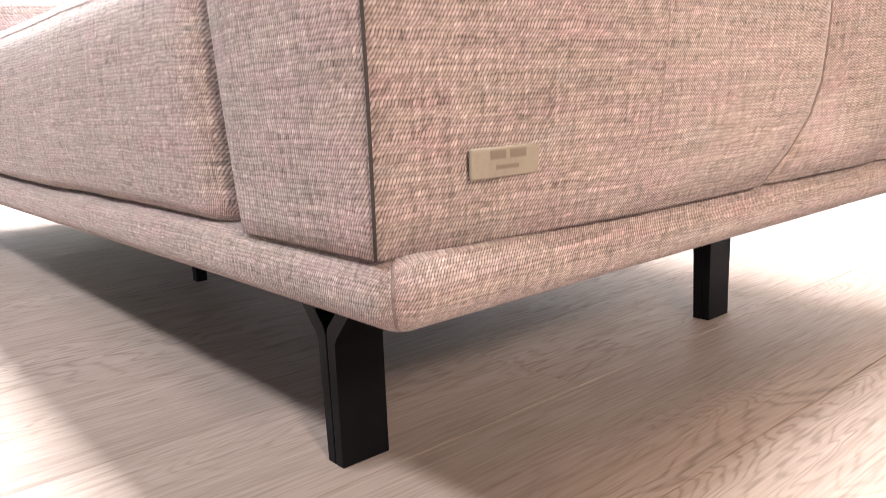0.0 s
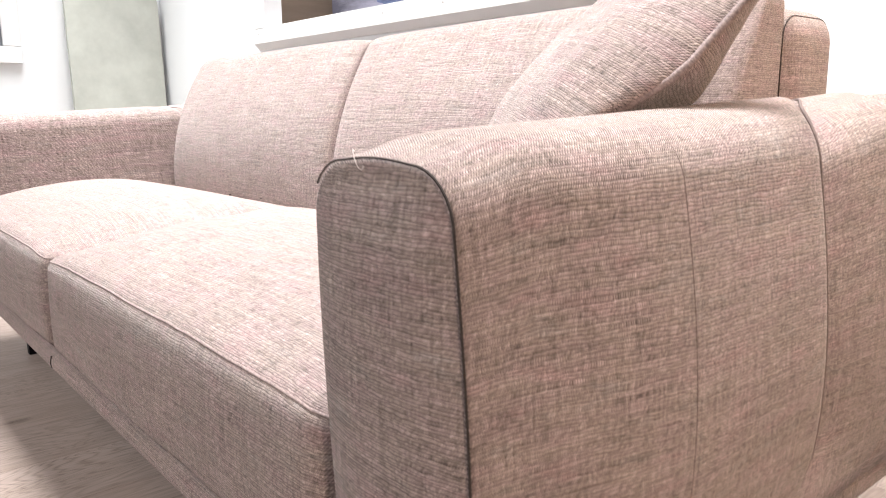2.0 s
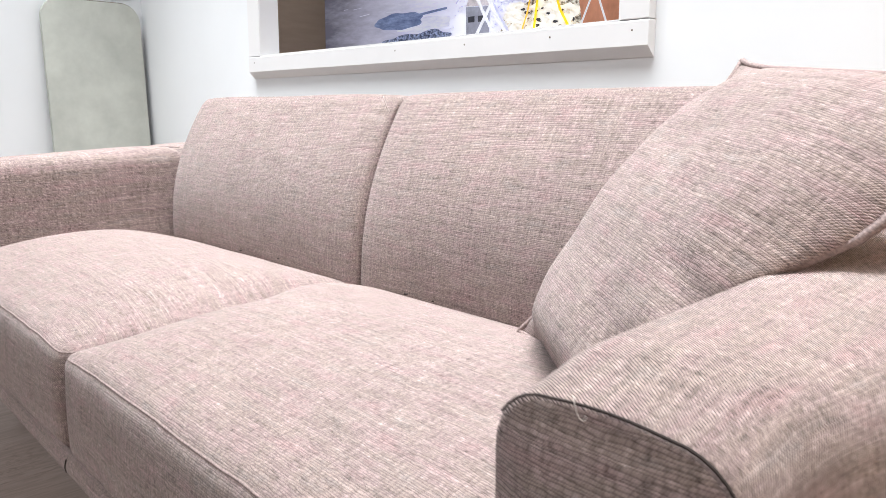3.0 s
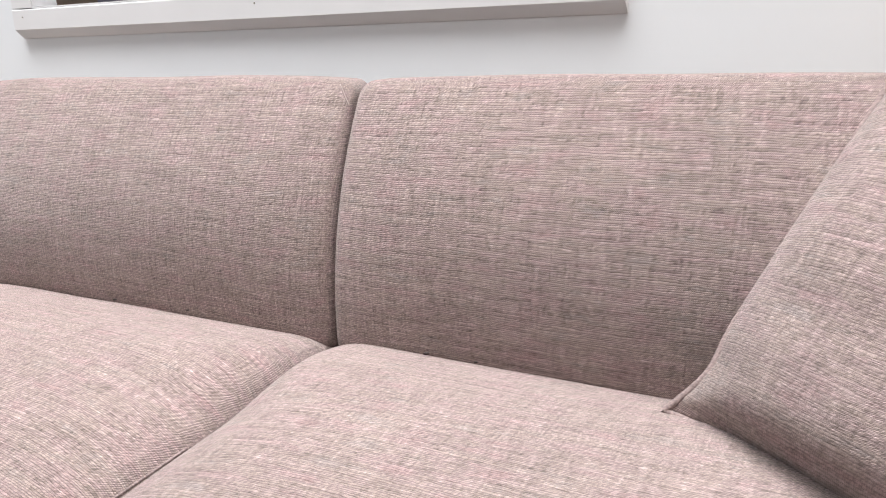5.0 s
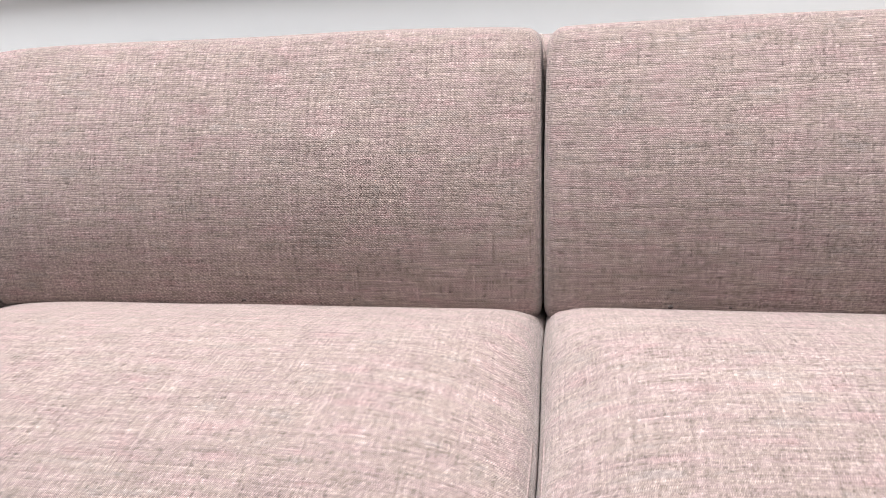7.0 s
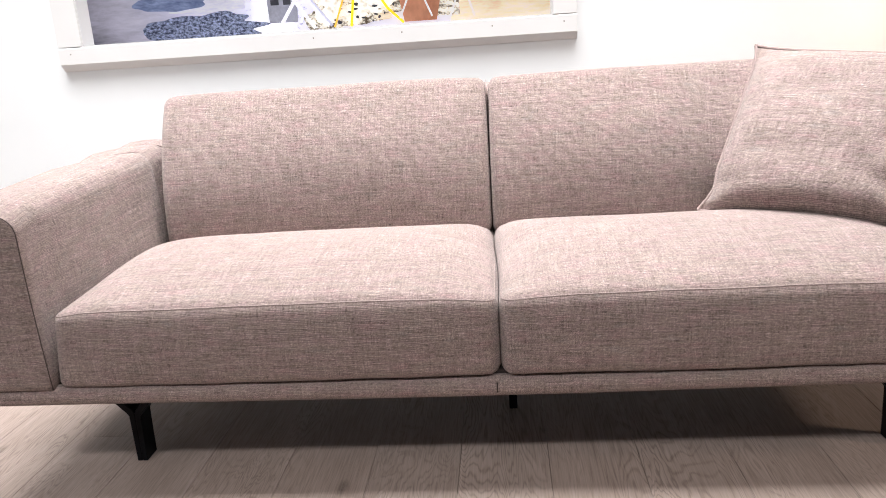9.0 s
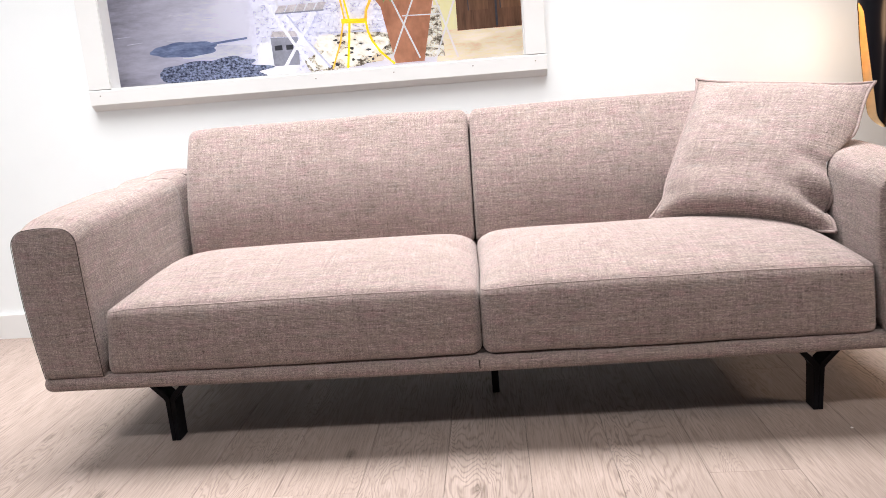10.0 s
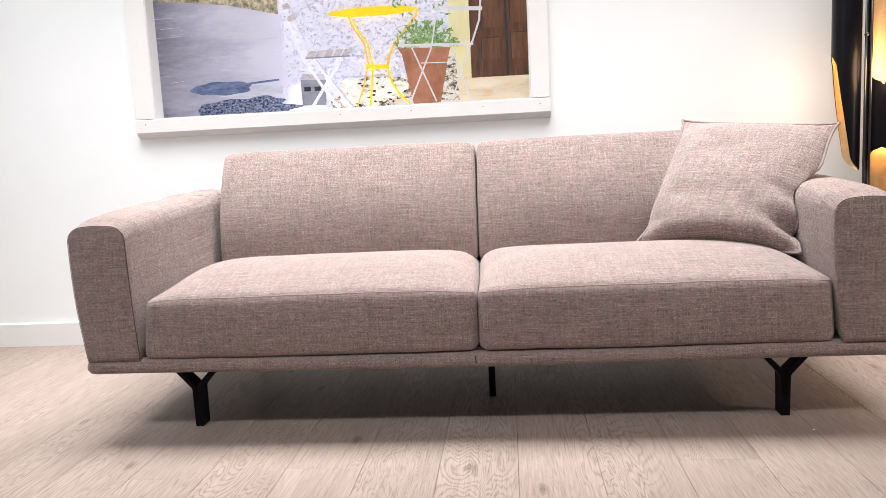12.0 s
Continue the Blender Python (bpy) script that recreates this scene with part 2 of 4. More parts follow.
def part(name, bm, mat, parent=None, label="", smooth=True):
    """Links a bmesh, built in world coordinates, as one mesh under its parent."""
    me = bpy.data.meshes.new(name)
    bmesh.ops.recalc_face_normals(bm, faces=bm.faces)
    for f in bm.faces:
        f.smooth = smooth
    bm.to_mesh(me)
    bm.free()
    for x in mat if isinstance(mat, (list, tuple)) else [mat]:
        me.materials.append(x)
    ob = new(name, me)
    if parent:
        ob.parent = parent
        ob.location = -ORIGIN.get(parent.name, Vector())
    return tagged(ob, label)


def structure(name, bm, mat, label, category, smooth=False):
    return tagged(part(name, bm, mat, None, "", smooth), label, category, "", "structure")


def box_into(bm, lo, hi, bevel=0.0, index=0):
    c = [(a + b) / 2 for a, b in zip(lo, hi)]
    s = [b - a for a, b in zip(lo, hi)]
    r = bmesh.ops.create_cube(bm, size=1, matrix=Matrix.Translation(c) @ Matrix.Diagonal((*s, 1)))
    vs = r["verts"]
    fs = {f for v in vs for f in v.link_faces}
    for f in fs:
        f.material_index = index
    if bevel:
        es = list({e for v in vs for e in v.link_edges})
        bmesh.ops.bevel(bm, geom=es, offset=bevel, segments=2, affect="EDGES", profile=0.5)
    return bm


def box(lo, hi, bevel=0.0):
    return box_into(bmesh.new(), lo, hi, bevel)


def spaced(lo, hi, r, n):
    """Stations from lo to hi, dense within r of both ends."""
    ends = [r * (1 - math.cos(math.pi / 2 * i / 5)) for i in range(5)]
    mid = [lo + r + (hi - lo - 2 * r) * i / n for i in range(n + 1)]
    return [lo + e for e in ends] + mid + [hi - e for e in reversed(ends)]


def pad(lo, hi, r, n, deform=None):
    """A closed, rounded block on a grid of stations, then bent by deform(x, y, z)."""
    st = [spaced(lo[i], hi[i], r, n[i]) for i in range(3)]
    bm, made = bmesh.new(), {}
    lay = bm.loops.layers.uv.new("layout")

    def vert(i, j, k):
        key = (i, j, k)
        if key not in made:
            p = Vector((st[0][i], st[1][j], st[2][k]))
            q = Vector([min(max(p[a], lo[a] + r), hi[a] - r) for a in range(3)])
            d = p - q
            if d.length > 1e-9:
                p = q + d.normalized() * r
            made[key] = bm.verts.new(deform(*p) if deform else p)
        return made[key]

    m = [len(s) - 1 for s in st]
    for axis in range(3):
        a, b = [x for x in range(3) if x != axis]
        for side in (0, m[axis]):
            for i in range(m[a]):
                for j in range(m[b]):
                    quad, spots = [], []
                    for di, dj in ((0, 0), (1, 0), (1, 1), (0, 1)):
                        key = [0, 0, 0]
                        key[axis], key[a], key[b] = side, i + di, j + dj
                        quad.append(vert(*key))
                        spots.append((st[a][i + di], st[b][j + dj]))
                    for loop, uv in zip(bm.faces.new(quad).loops, spots):
                        loop[lay].uv = uv
    return bm


def tube_into(bm, pts, r, sides=6, closed=False):
    pts = [Vector(p) for p in pts]
    n, rings = len(pts), []
    for i, p in enumerate(pts):
        a = pts[i - 1] if (i or closed) else p
        b = pts[(i + 1) % n] if (i < n - 1 or closed) else p
        d = (b - a).normalized()
        u = d.cross(Vector((0.31, 0.17, 0.93)))
        if u.length < 0.05:
            u = d.cross(Vector((1, 0, 0)))
        u.normalize()
        w = d.cross(u)
        rings.append([bm.verts.new(p + r * (u * math.cos(2 * math.pi * k / sides) + w * math.sin(2 * math.pi * k / sides))) for k in range(sides)])
    for i in range(n if closed else n - 1):
        a, b = rings[i], rings[(i + 1) % n]
        for k in range(sides):
            bm.faces.new((a[k], a[(k + 1) % sides], b[(k + 1) % sides], b[k]))
    if not closed:
        bm.faces.new(rings[0])
        bm.faces.new(rings[-1])
    return bm


def tube(pts, r, sides=6, closed=False):
    return tube_into(bmesh.new(), pts, r, sides, closed)


def extrude_profile(pts, axis, a, b):
    """A prism: the polygon pts, swept along an axis from a to b."""
    bm = bmesh.new()

    def place(p, t):
        return {0: (t, p[0], p[1]), 1: (p[0], t, p[1]), 2: (p[0], p[1], t)}[axis]

    lo = [bm.verts.new(place(p, a)) for p in pts]
    hi = [bm.verts.new(place(p, b)) for p in pts]
    bm.faces.new(lo)
    bm.faces.new(hi)
    for i in range(len(pts)):
        j = (i + 1) % len(pts)
        bm.faces.new((lo[i], lo[j], hi[j], hi[i]))
    return bm


def smooth01(v):
    v = min(max(v, 0.0), 1.0)
    return v * v * (3 - 2 * v)


# ---- the room ----
WALL_Y, WALL_T = 1.252, 0.055
OX0, OX1, OZ0, OZ1 = -1.483, 0.232, 1.057, 2.05
XL, XR, YF, ZC = -2.74, 3.2, -5.6, 2.8


def wall_with_opening():
    bm = bmesh.new()
    y0, y1 = WALL_Y, WALL_Y + WALL_T
    for lo, hi in (((XL, y0, 0), (OX0, y1, ZC)), ((OX1, y0, 0), (XR, y1, ZC)), ((OX0, y0, 0), (OX1, y1, OZ0)), ((OX0, y0, OZ1), (OX1, y1, ZC))):
        box_into(bm, lo, hi)
    bmesh.ops.remove_doubles(bm, verts=bm.verts, dist=1e-5)
    inner = [f for f in bm.faces if all(len(e.link_faces) > 2 for e in f.edges) and abs(f.normal.y) < 0.5]
    bmesh.ops.delete(bm, geom=inner, context="FACES_ONLY")
    return bm


structure("wall_back", wall_with_opening(), PAINT, "smooth white painted wall with a display opening", "wall")
structure("wall_left", box((XL - 0.1, YF, 0), (XL, WALL_Y + 0.06, ZC)), PAINT, "smooth white painted side wall", "wall")
# Right wall, front wall and ceiling are unseen, made dark to limit bounce.
structure("wall_right", box((XR, YF, 0), (XR + 0.1, WALL_Y + 0.06, ZC)), LOW_BOUNCE, "unseen side wall, dark to cut bounced light", "wall")
structure("wall_front", box((XL - 0.1, YF - 0.1, 0), (XR + 0.1, YF, ZC)), LOW_BOUNCE, "unseen front wall, dark to cut bounced light", "wall")
structure("ceiling", box((XL - 0.1, YF - 0.1, ZC), (XR + 0.1, WALL_Y + 0.7, ZC + 0.1)), LOW_BOUNCE, "unseen ceiling, dark to cut bounced light", "ceiling")
structure("baseboard", extrude_profile([(WALL_Y - 0.014, 0), (WALL_Y - 0.002, 0), (WALL_Y - 0.002, 0.115), (WALL_Y - 0.010, 0.115), (WALL_Y - 0.014, 0.110)], 0, XL + 0.003, XR - 0.003),
          TRIM, "low white painted skirting board along the wall", "baseboard")

# ---- display opening: frame, box and print ----
FY = 1.222  # front of the frame


def display_frame():
    fr = thing("display_frame", ((OX0 + OX1) / 2, FY, 1.0), "white painted timber frame round the photo print opening", "picture frame", kind="structure")
    L, R = OX0 - 0.093, OX1 + 0.083
    part("bottom_rail", extrude_profile([(FY, 0.994), (FY + 0.026, 0.968), (WALL_Y - 0.001, 0.968), (WALL_Y - 0.001, OZ0 - 0.004), (FY + 0.003, OZ0 - 0.004), (FY, OZ0 - 0.007)], 0, L, R), TRIM, fr, smooth=False)
    part("stile", box((L + 0.001, FY + 0.001, OZ0 - 0.002), (OX0, WALL_Y - 0.001, OZ1 + 0.09), 0.002), TRIM, fr, smooth=False)
    part("stile", box((OX1, FY + 0.001, OZ0 - 0.002), (R - 0.001, WALL_Y - 0.001, OZ1 + 0.09), 0.002), TRIM, fr, smooth=False)
    part("top_rail", box((OX0 + 0.001, FY + 0.001, OZ1), (OX1 - 0.001, WALL_Y - 0.001, OZ1 + 0.09), 0.002), TRIM, fr, smooth=False)
    y0, y1 = FY + 0.004, WALL_Y + WALL_T + 0.002
    part("lining", box((OX0 + 0.0005, y0, OZ0 - 0.003), (OX0 + 0.004, y1, OZ1)), TRIM, fr, smooth=False)
    part("lining", box((OX1 - 0.004, y0, OZ0 - 0.003), (OX1 - 0.0005, y1, OZ1)), TRIM, fr, smooth=False)
    part("lining", box((OX0 + 0.0045, y0, OZ0 - 0.003), (OX1 - 0.0045, y1, OZ0 + 0.001)), TRIM, fr, smooth=False)
    for x in (-1.53, -0.62, -0.30, 0.02, 0.27):
        part("nail_head", tube([(x, FY + 0.001, 1.03), (x, FY - 0.0006, 1.03)], 0.0025, 8), INK, fr, "small filled nail head")


display_frame()
BY, BX0, BX1, BZ0, BZ1 = 1.886, -2.0, 0.62, 0.90, 2.15


def display_box():
    bx = thing("display_box", (-0.7, 1.6, BZ0), "raw tan board box behind the wall opening", "display box", kind="structure")
    y0, y1 = WALL_Y + WALL_T + 0.003, BY + 0.02
    part("side_panel", box((BX0 - 0.02, y0, BZ0), (BX0, y1, BZ1)), TAN, bx, smooth=False)
    part("side_panel", box((BX1, y0, BZ0), (BX1 + 0.02, y1, BZ1)), TAN, bx, smooth=False)
    part("floor_panel", box((BX0 - 0.02, y0, BZ0 - 0.02), (BX1 + 0.02, y1, BZ0 - 0.001)), TRIM, bx, smooth=False)
    part("top_panel", box((BX0 - 0.02, y0, BZ1 + 0.001), (BX1 + 0.02, y1, BZ1 + 0.02)), TRIM, bx, smooth=False)
    part("back_panel", box((BX0 - 0.02, y1 + 0.001, BZ0 - 0.02), (BX1 + 0.02, y1 + 0.02, BZ1 + 0.02)), TAN, bx, smooth=False)


display_box()


def photo_print():
    """A courtyard photograph as flat inked shapes, each layer a little proud of the one below."""
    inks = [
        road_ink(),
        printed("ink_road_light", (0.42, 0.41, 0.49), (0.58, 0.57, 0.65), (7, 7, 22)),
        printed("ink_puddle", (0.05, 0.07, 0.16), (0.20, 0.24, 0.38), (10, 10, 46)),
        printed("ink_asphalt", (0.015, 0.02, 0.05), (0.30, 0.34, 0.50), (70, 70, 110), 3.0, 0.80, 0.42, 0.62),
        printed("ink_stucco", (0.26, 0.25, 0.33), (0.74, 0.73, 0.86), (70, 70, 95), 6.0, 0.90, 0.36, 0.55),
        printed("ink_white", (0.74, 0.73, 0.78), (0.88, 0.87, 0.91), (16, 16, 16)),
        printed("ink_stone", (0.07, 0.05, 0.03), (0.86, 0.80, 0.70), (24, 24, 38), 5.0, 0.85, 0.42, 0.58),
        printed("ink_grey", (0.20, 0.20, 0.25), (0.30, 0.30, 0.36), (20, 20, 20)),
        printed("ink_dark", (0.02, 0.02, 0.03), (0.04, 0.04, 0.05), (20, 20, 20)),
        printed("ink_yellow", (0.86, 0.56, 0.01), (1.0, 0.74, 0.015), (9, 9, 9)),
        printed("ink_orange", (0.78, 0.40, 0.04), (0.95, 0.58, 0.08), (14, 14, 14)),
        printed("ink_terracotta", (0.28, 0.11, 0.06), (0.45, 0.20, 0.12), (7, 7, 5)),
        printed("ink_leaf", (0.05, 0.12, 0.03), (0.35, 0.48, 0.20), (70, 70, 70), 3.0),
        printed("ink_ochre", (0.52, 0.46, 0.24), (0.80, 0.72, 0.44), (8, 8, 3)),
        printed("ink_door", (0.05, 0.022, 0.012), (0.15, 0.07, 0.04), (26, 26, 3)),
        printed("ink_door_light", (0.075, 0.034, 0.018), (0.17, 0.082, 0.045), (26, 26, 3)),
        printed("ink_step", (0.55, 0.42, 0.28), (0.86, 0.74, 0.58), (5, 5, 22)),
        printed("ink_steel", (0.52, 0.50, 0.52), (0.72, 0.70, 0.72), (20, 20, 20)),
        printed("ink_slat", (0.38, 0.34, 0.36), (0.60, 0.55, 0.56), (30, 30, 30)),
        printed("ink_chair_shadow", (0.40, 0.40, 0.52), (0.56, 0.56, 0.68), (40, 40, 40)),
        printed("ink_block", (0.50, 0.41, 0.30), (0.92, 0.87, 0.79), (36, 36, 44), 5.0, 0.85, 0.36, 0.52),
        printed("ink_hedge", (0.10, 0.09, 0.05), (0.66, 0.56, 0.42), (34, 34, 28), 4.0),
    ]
    (ROAD, ROADL, PUD, ASPH, STUC, WHITE, STONE, GREY, DARK, YEL, ORA, TERRA, LEAF, OCHRE, DOOR, DOORL, STEP, STEEL, SLAT, SHADE, BLOCK, HEDGE) = range(len(inks))
    picture = thing("photo_print", (-0.7, BY, BZ0), "large colour photo of a courtyard with yellow table and chairs", "photo print")
    bm, count = bmesh.new(), [0]

    def finish(name, label="", kind="", detail=""):
        """Ends one printed motif and begins the next."""
        nonlocal bm
        used = sorted({f.material_index for f in bm.faces})
        for f in bm.faces:
            f.material_index = used.index(f.material_index)
        if detail:
            bm.faces.index_update()
            left, islands = set(bm.faces), []
            while left:
                todo, island = [min(left, key=lambda f: f.index)], []
                left.discard(todo[0])
                while todo:
                    f = todo.pop()
                    island.append(f)
                    for e in f.edges:
                        for g in e.link_faces:
                            if g in left:
                                left.discard(g)
                                todo.append(g)
                islands.append(island)
            main = None
            for island in islands:
                piece, verts = bmesh.new(), {}
                for f in island:
                    piece.faces.new([verts.setdefault(v, None) or verts.update({v: piece.verts.new(v.co)}) or verts[v] for v in f.verts])
                ink = inks[used[island[0].material_index]]
                if main is None:
                    main = part(name, piece, ink, picture, label, False)
                else:
                    part(detail, piece, ink, main, "", False)
            bm.free()
        else:
            tagged(part(name, bm, [inks[k] for k in used], picture, label, False), label, "", "", kind)
        bm = bmesh.new()

    def poly(ink, layer, pts):
        count[0] += 1
        f = bm.faces.new([bm.verts.new((x, BY - 0.004 * layer - 0.00002 * count[0], z)) for x, z in pts])
        f.material_index = ink

    def rect(ink, layer, x0, z0, x1, z1):
        poly(ink, layer, [(x0, z0), (x1, z0), (x1, z1), (x0, z1)])

    def blob(ink, layer, cx, cz, rx, rz, rough=0.12, n=40, seed=0):
        pts = []
        for i in range(n):
            a = 2 * math.pi * i / n
            k = 1 + rough * noise.noise((math.cos(a) * 2.5 + seed, math.sin(a) * 2.5, seed * 1.7))
            pts.append((cx + rx * k * math.cos(a), cz + rz * k * math.sin(a)))
        poly(ink, layer, pts)

    def stroke(ink, layer, pts, w):
        """One ribbon along the points, mitred at the bends."""
        count[0] += 1
        y = BY - 0.004 * layer - 0.00002 * count[0]
        pts = [Vector(p) for p in pts]
        rows = []
        for k, p in enumerate(pts):
            a = pts[max(k - 1, 0)]
            b = pts[min(k + 1, len(pts) - 1)]
            d = (b - a).normalized()
            e = Vector((-d.y, d.x)) * w / 2
            rows.append((bm.verts.new((p.x + e.x, y, p.y + e.y)), bm.verts.new((p.x - e.x, y, p.y - e.y))))
        for (a, b), (c, d) in zip(rows, rows[1:]):
            bm.faces.new((a, b, d, c)).material_index = ink

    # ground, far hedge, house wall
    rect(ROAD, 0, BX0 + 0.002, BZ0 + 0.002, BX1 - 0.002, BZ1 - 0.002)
    poly(HEDGE, 2, [(-1.80, 1.72), (-1.34, 1.665), (-1.06, 1.60), (-1.06, 2.1), (-1.80, 2.1)])
    poly(STUC, 2, [(-1.03, 1.22), (-0.14, 1.22), (-0.14, 2.12), (-1.04, 2.12), (-1.05, 1.6)])
    blob(STUC, 3, -0.93, 1.17, 0.135, 0.125, 0.12, 40, 4)
    blob(WHITE, 3, -0.95, 1.13, 0.10, 0.12, 0.2, 40, 8)
    blob(PUD, 3, -1.40, 1.232, 0.17, 0.036, 0.16, 48, 3)
    blob(ROADL, 2, -1.22, 1.205, 0.22, 0.030, 0.25, 48, 6)
    stroke(PUD, 3, [(-1.32, 1.245), (-1.08, 1.262)], 0.010)
    blob(ASPH, 3, -1.29, 1.118, 0.30, 0.066, 0.4, 72, 11)
    # meter box
    poly(GREY, 4, [(-0.964, 1.254), (-0.826, 1.246), (-0.832, 1.115), (-0.960, 1.118)])
    poly(SLAT, 4, [(-0.964, 1.256), (-0.826, 1.248), (-0.838, 1.277), (-0.949, 1.282)])
    rect(DARK, 5, -0.946, 1.191, -0.909, 1.214)
    rect(DARK, 5, -0.890, 1.190, -0.856, 1.213)
    finish("sheet", "printed road and rough plaster house wall")
    # stones, ochre jamb, door and step
    blob(STONE, 4, -0.56, 1.17, 0.20, 0.085, 0.35, 40, 9)
    blob(STONE, 4, -0.70, 1.12, 0.10, 0.05, 0.4, 30, 5)
    for cx, cz, rx, rz, seed in ((-0.690, 1.205, 0.062, 0.040, 2), (-0.485, 1.178, 0.085, 0.045, 7), (-0.585, 1.135, 0.055, 0.036, 5), (-0.700, 1.130, 0.060, 0.034, 12), (-0.560, 1.215, 0.060, 0.026, 15)):
        blob(BLOCK, 5, cx, cz, rx, rz, 0.35, 26, seed)
    blob(STEP, 6, -0.453, 1.113, 0.040, 0.014, 0.3, 20, 3)
    stroke(SHADE, 5, [(-0.74, 1.256), (-0.58, 1.250), (-0.42, 1.247)], 0.008)
    rect(OCHRE, 3, -0.16, 1.20, -0.045, 2.12)
    poly(STONE, 4, [(-0.20, 1.33), (-0.13, 1.34), (-0.12, 1.10), (-0.22, 1.10)])
    poly(STEP, 3, [(-0.13, 1.22), (0.60, 1.245), (0.60, 0.92), (-0.2, 0.92)])
    rect(DOOR, 4, -0.052, 1.212, 0.60, 2.12)
    rect(DOORL, 5, 0.006, 1.30, 0.10, 1.41)
    rect(DOORL, 5, 0.006, 1.46, 0.10, 1.80)
    rect(DOORL, 5, 0.158, 1.30, 0.26, 1.43)
    rect(DOORL, 5, 0.158, 1.48, 0.26, 1.80)
    for x0, z0, x1, z1 in ((0.006, 1.30, 0.10, 1.41), (0.006, 1.46, 0.10, 1.80), (0.158, 1.30, 0.26, 1.43), (0.158, 1.48, 0.26, 1.80)):
        stroke(DARK, 6, [(x0, z0), (x0, z1), (x1, z1)], 0.005)
    stroke(DARK, 5, [(0.138, 1.22), (0.132, 2.1)], 0.010)
    finish("printed_doorway", "printed doorway with brown panelled door, step and stones", "", "printed_panel")
    # pot and plant
    poly(TERRA, 5, [(-0.435, 1.385), (-0.155, 1.375), (-0.165, 1.345), (-0.222, 1.085), (-0.362, 1.085), (-0.412, 1.350)])
    finish("printed_pot", "printed terracotta plant pot")
    for i in range(270):
        a = random.uniform(-0.2, math.pi + 0.2)
        q = random.uniform(0.2, 1.0)
        cx, cz = -0.28 + 0.17 * q * math.cos(a), 1.385 + 0.13 * q * abs(math.sin(a)) + (0.22 * q if i % 7 == 0 else 0)
        t = random.uniform(0, math.pi)
        dx, dz = 0.020 * math.cos(t), 0.020 * math.sin(t)
        poly(LEAF, 6 + i % 3, [(cx - dx, cz - dz), (cx + 0.3 * dz, cz - 0.3 * dx), (cx + dx, cz + dz), (cx - 0.3 * dz, cz + 0.3 * dx)])
    finish("printed_leaves", "printed green plant leaves", "stuff")
    # yellow table
    blob(YEL, 7, -0.554, 1.578, 0.238, 0.024, 0.0)
    stroke(ORA, 6, [(-0.682, 1.560), (-0.657, 1.500), (-0.604, 1.413), (-0.589, 1.302)], 0.009)
    stroke(YEL, 6, [(-0.668, 1.560), (-0.643, 1.500), (-0.586, 1.411), (-0.568, 1.302)], 0.009)
    stroke(ORA, 6, [(-0.318, 1.575), (-0.327, 1.540), (-0.365, 1.499), (-0.451, 1.401), (-0.482, 1.340), (-0.488, 1.298)], 0.013)
    stroke(YEL, 7, [(-0.605, 1.300), (-0.482, 1.293)], 0.022)
    stroke(ORA, 6, [(-0.598, 1.292), (-0.620, 1.202), (-0.669, 1.083)], 0.008)
    stroke(YEL, 6, [(-0.567, 1.290), (-0.578, 1.200), (-0.595, 1.080)], 0.011)
    stroke(YEL, 6, [(-0.488, 1.290), (-0.482, 1.245), (-0.466, 1.201), (-0.430, 1.145), (-0.365, 1.083)], 0.011)
    finish("printed_table", "printed round yellow bistro table", "", "printed_leg")
    # folding chairs
    for x0, z0, x1, z1 in ((-1.033, 1.641, -0.994, 1.650), (-1.009, 1.578, -0.964, 1.596)):
        poly(SLAT, 7, [(x0, z0), (x1, z1), (x1 + 0.010, z1 - 0.030), (x0 + 0.010, z0 - 0.027)])
    stroke(WHITE, 6, [(-1.06, 1.74), (-1.026, 1.65), (-0.987, 1.515), (-0.953, 1.398), (-0.854, 1.227), (-0.755, 1.084)], 0.014)
    stroke(STEEL, 6, [(-1.02, 1.74), (-0.984, 1.647), (-0.952, 1.522), (-0.914, 1.438), (-0.906, 1.394)], 0.010)
    stroke(WHITE, 6, [(-0.882, 1.354), (-0.784, 1.212), (-0.694, 1.090)], 0.013)
    stroke(WHITE, 8, [(-0.727, 1.353), (-0.911, 1.094)], 0.015)
    stroke(SHADE, 5, [(-0.868, 1.350), (-0.772, 1.208), (-0.680, 1.090)], 0.014)
    stroke(SHADE, 5, [(-0.712, 1.348), (-0.780, 1.255)], 0.014)
    for k in range(5):
        x = -0.922 + 0.048 * k
        poly(SLAT, 8, [(x, 1.362), (x + 0.042, 1.361), (x + 0.064, 1.396), (x + 0.022, 1.397)])
    stroke(GREY, 9, [(-0.922, 1.360), (-0.682, 1.358)], 0.007)
    finish("printed_chair", "printed white folding chair", "", "printed_bar")
    stroke(STEEL, 8, [(-0.427, 1.396), (-0.035, 1.382)], 0.013)
    stroke(STEEL, 8, [(-0.227, 1.571), (0.018, 1.556)], 0.020)
    stroke(STEEL, 8, [(0.012, 1.62), (0.0, 1.50), (-0.045, 1.38)], 0.010)
    stroke(STEEL, 8, [(-0.215, 1.57), (-0.25, 1.39)], 0.008)
    for a, b in (((-0.356, 1.382), (-0.239, 1.10)), ((-0.252, 1.376), (-0.378, 1.10)), ((-0.148, 1.369), (-0.057, 1.09)), ((-0.05, 1.375), (-0.165, 1.085))):
        stroke(STEEL, 9, [a, b], 0.008)
    stroke(STEEL, 9, [(-0.31, 1.30), (-0.13, 1.295)], 0.005)
    finish("printed_chair", "printed grey folding chair", "", "printed_bar")
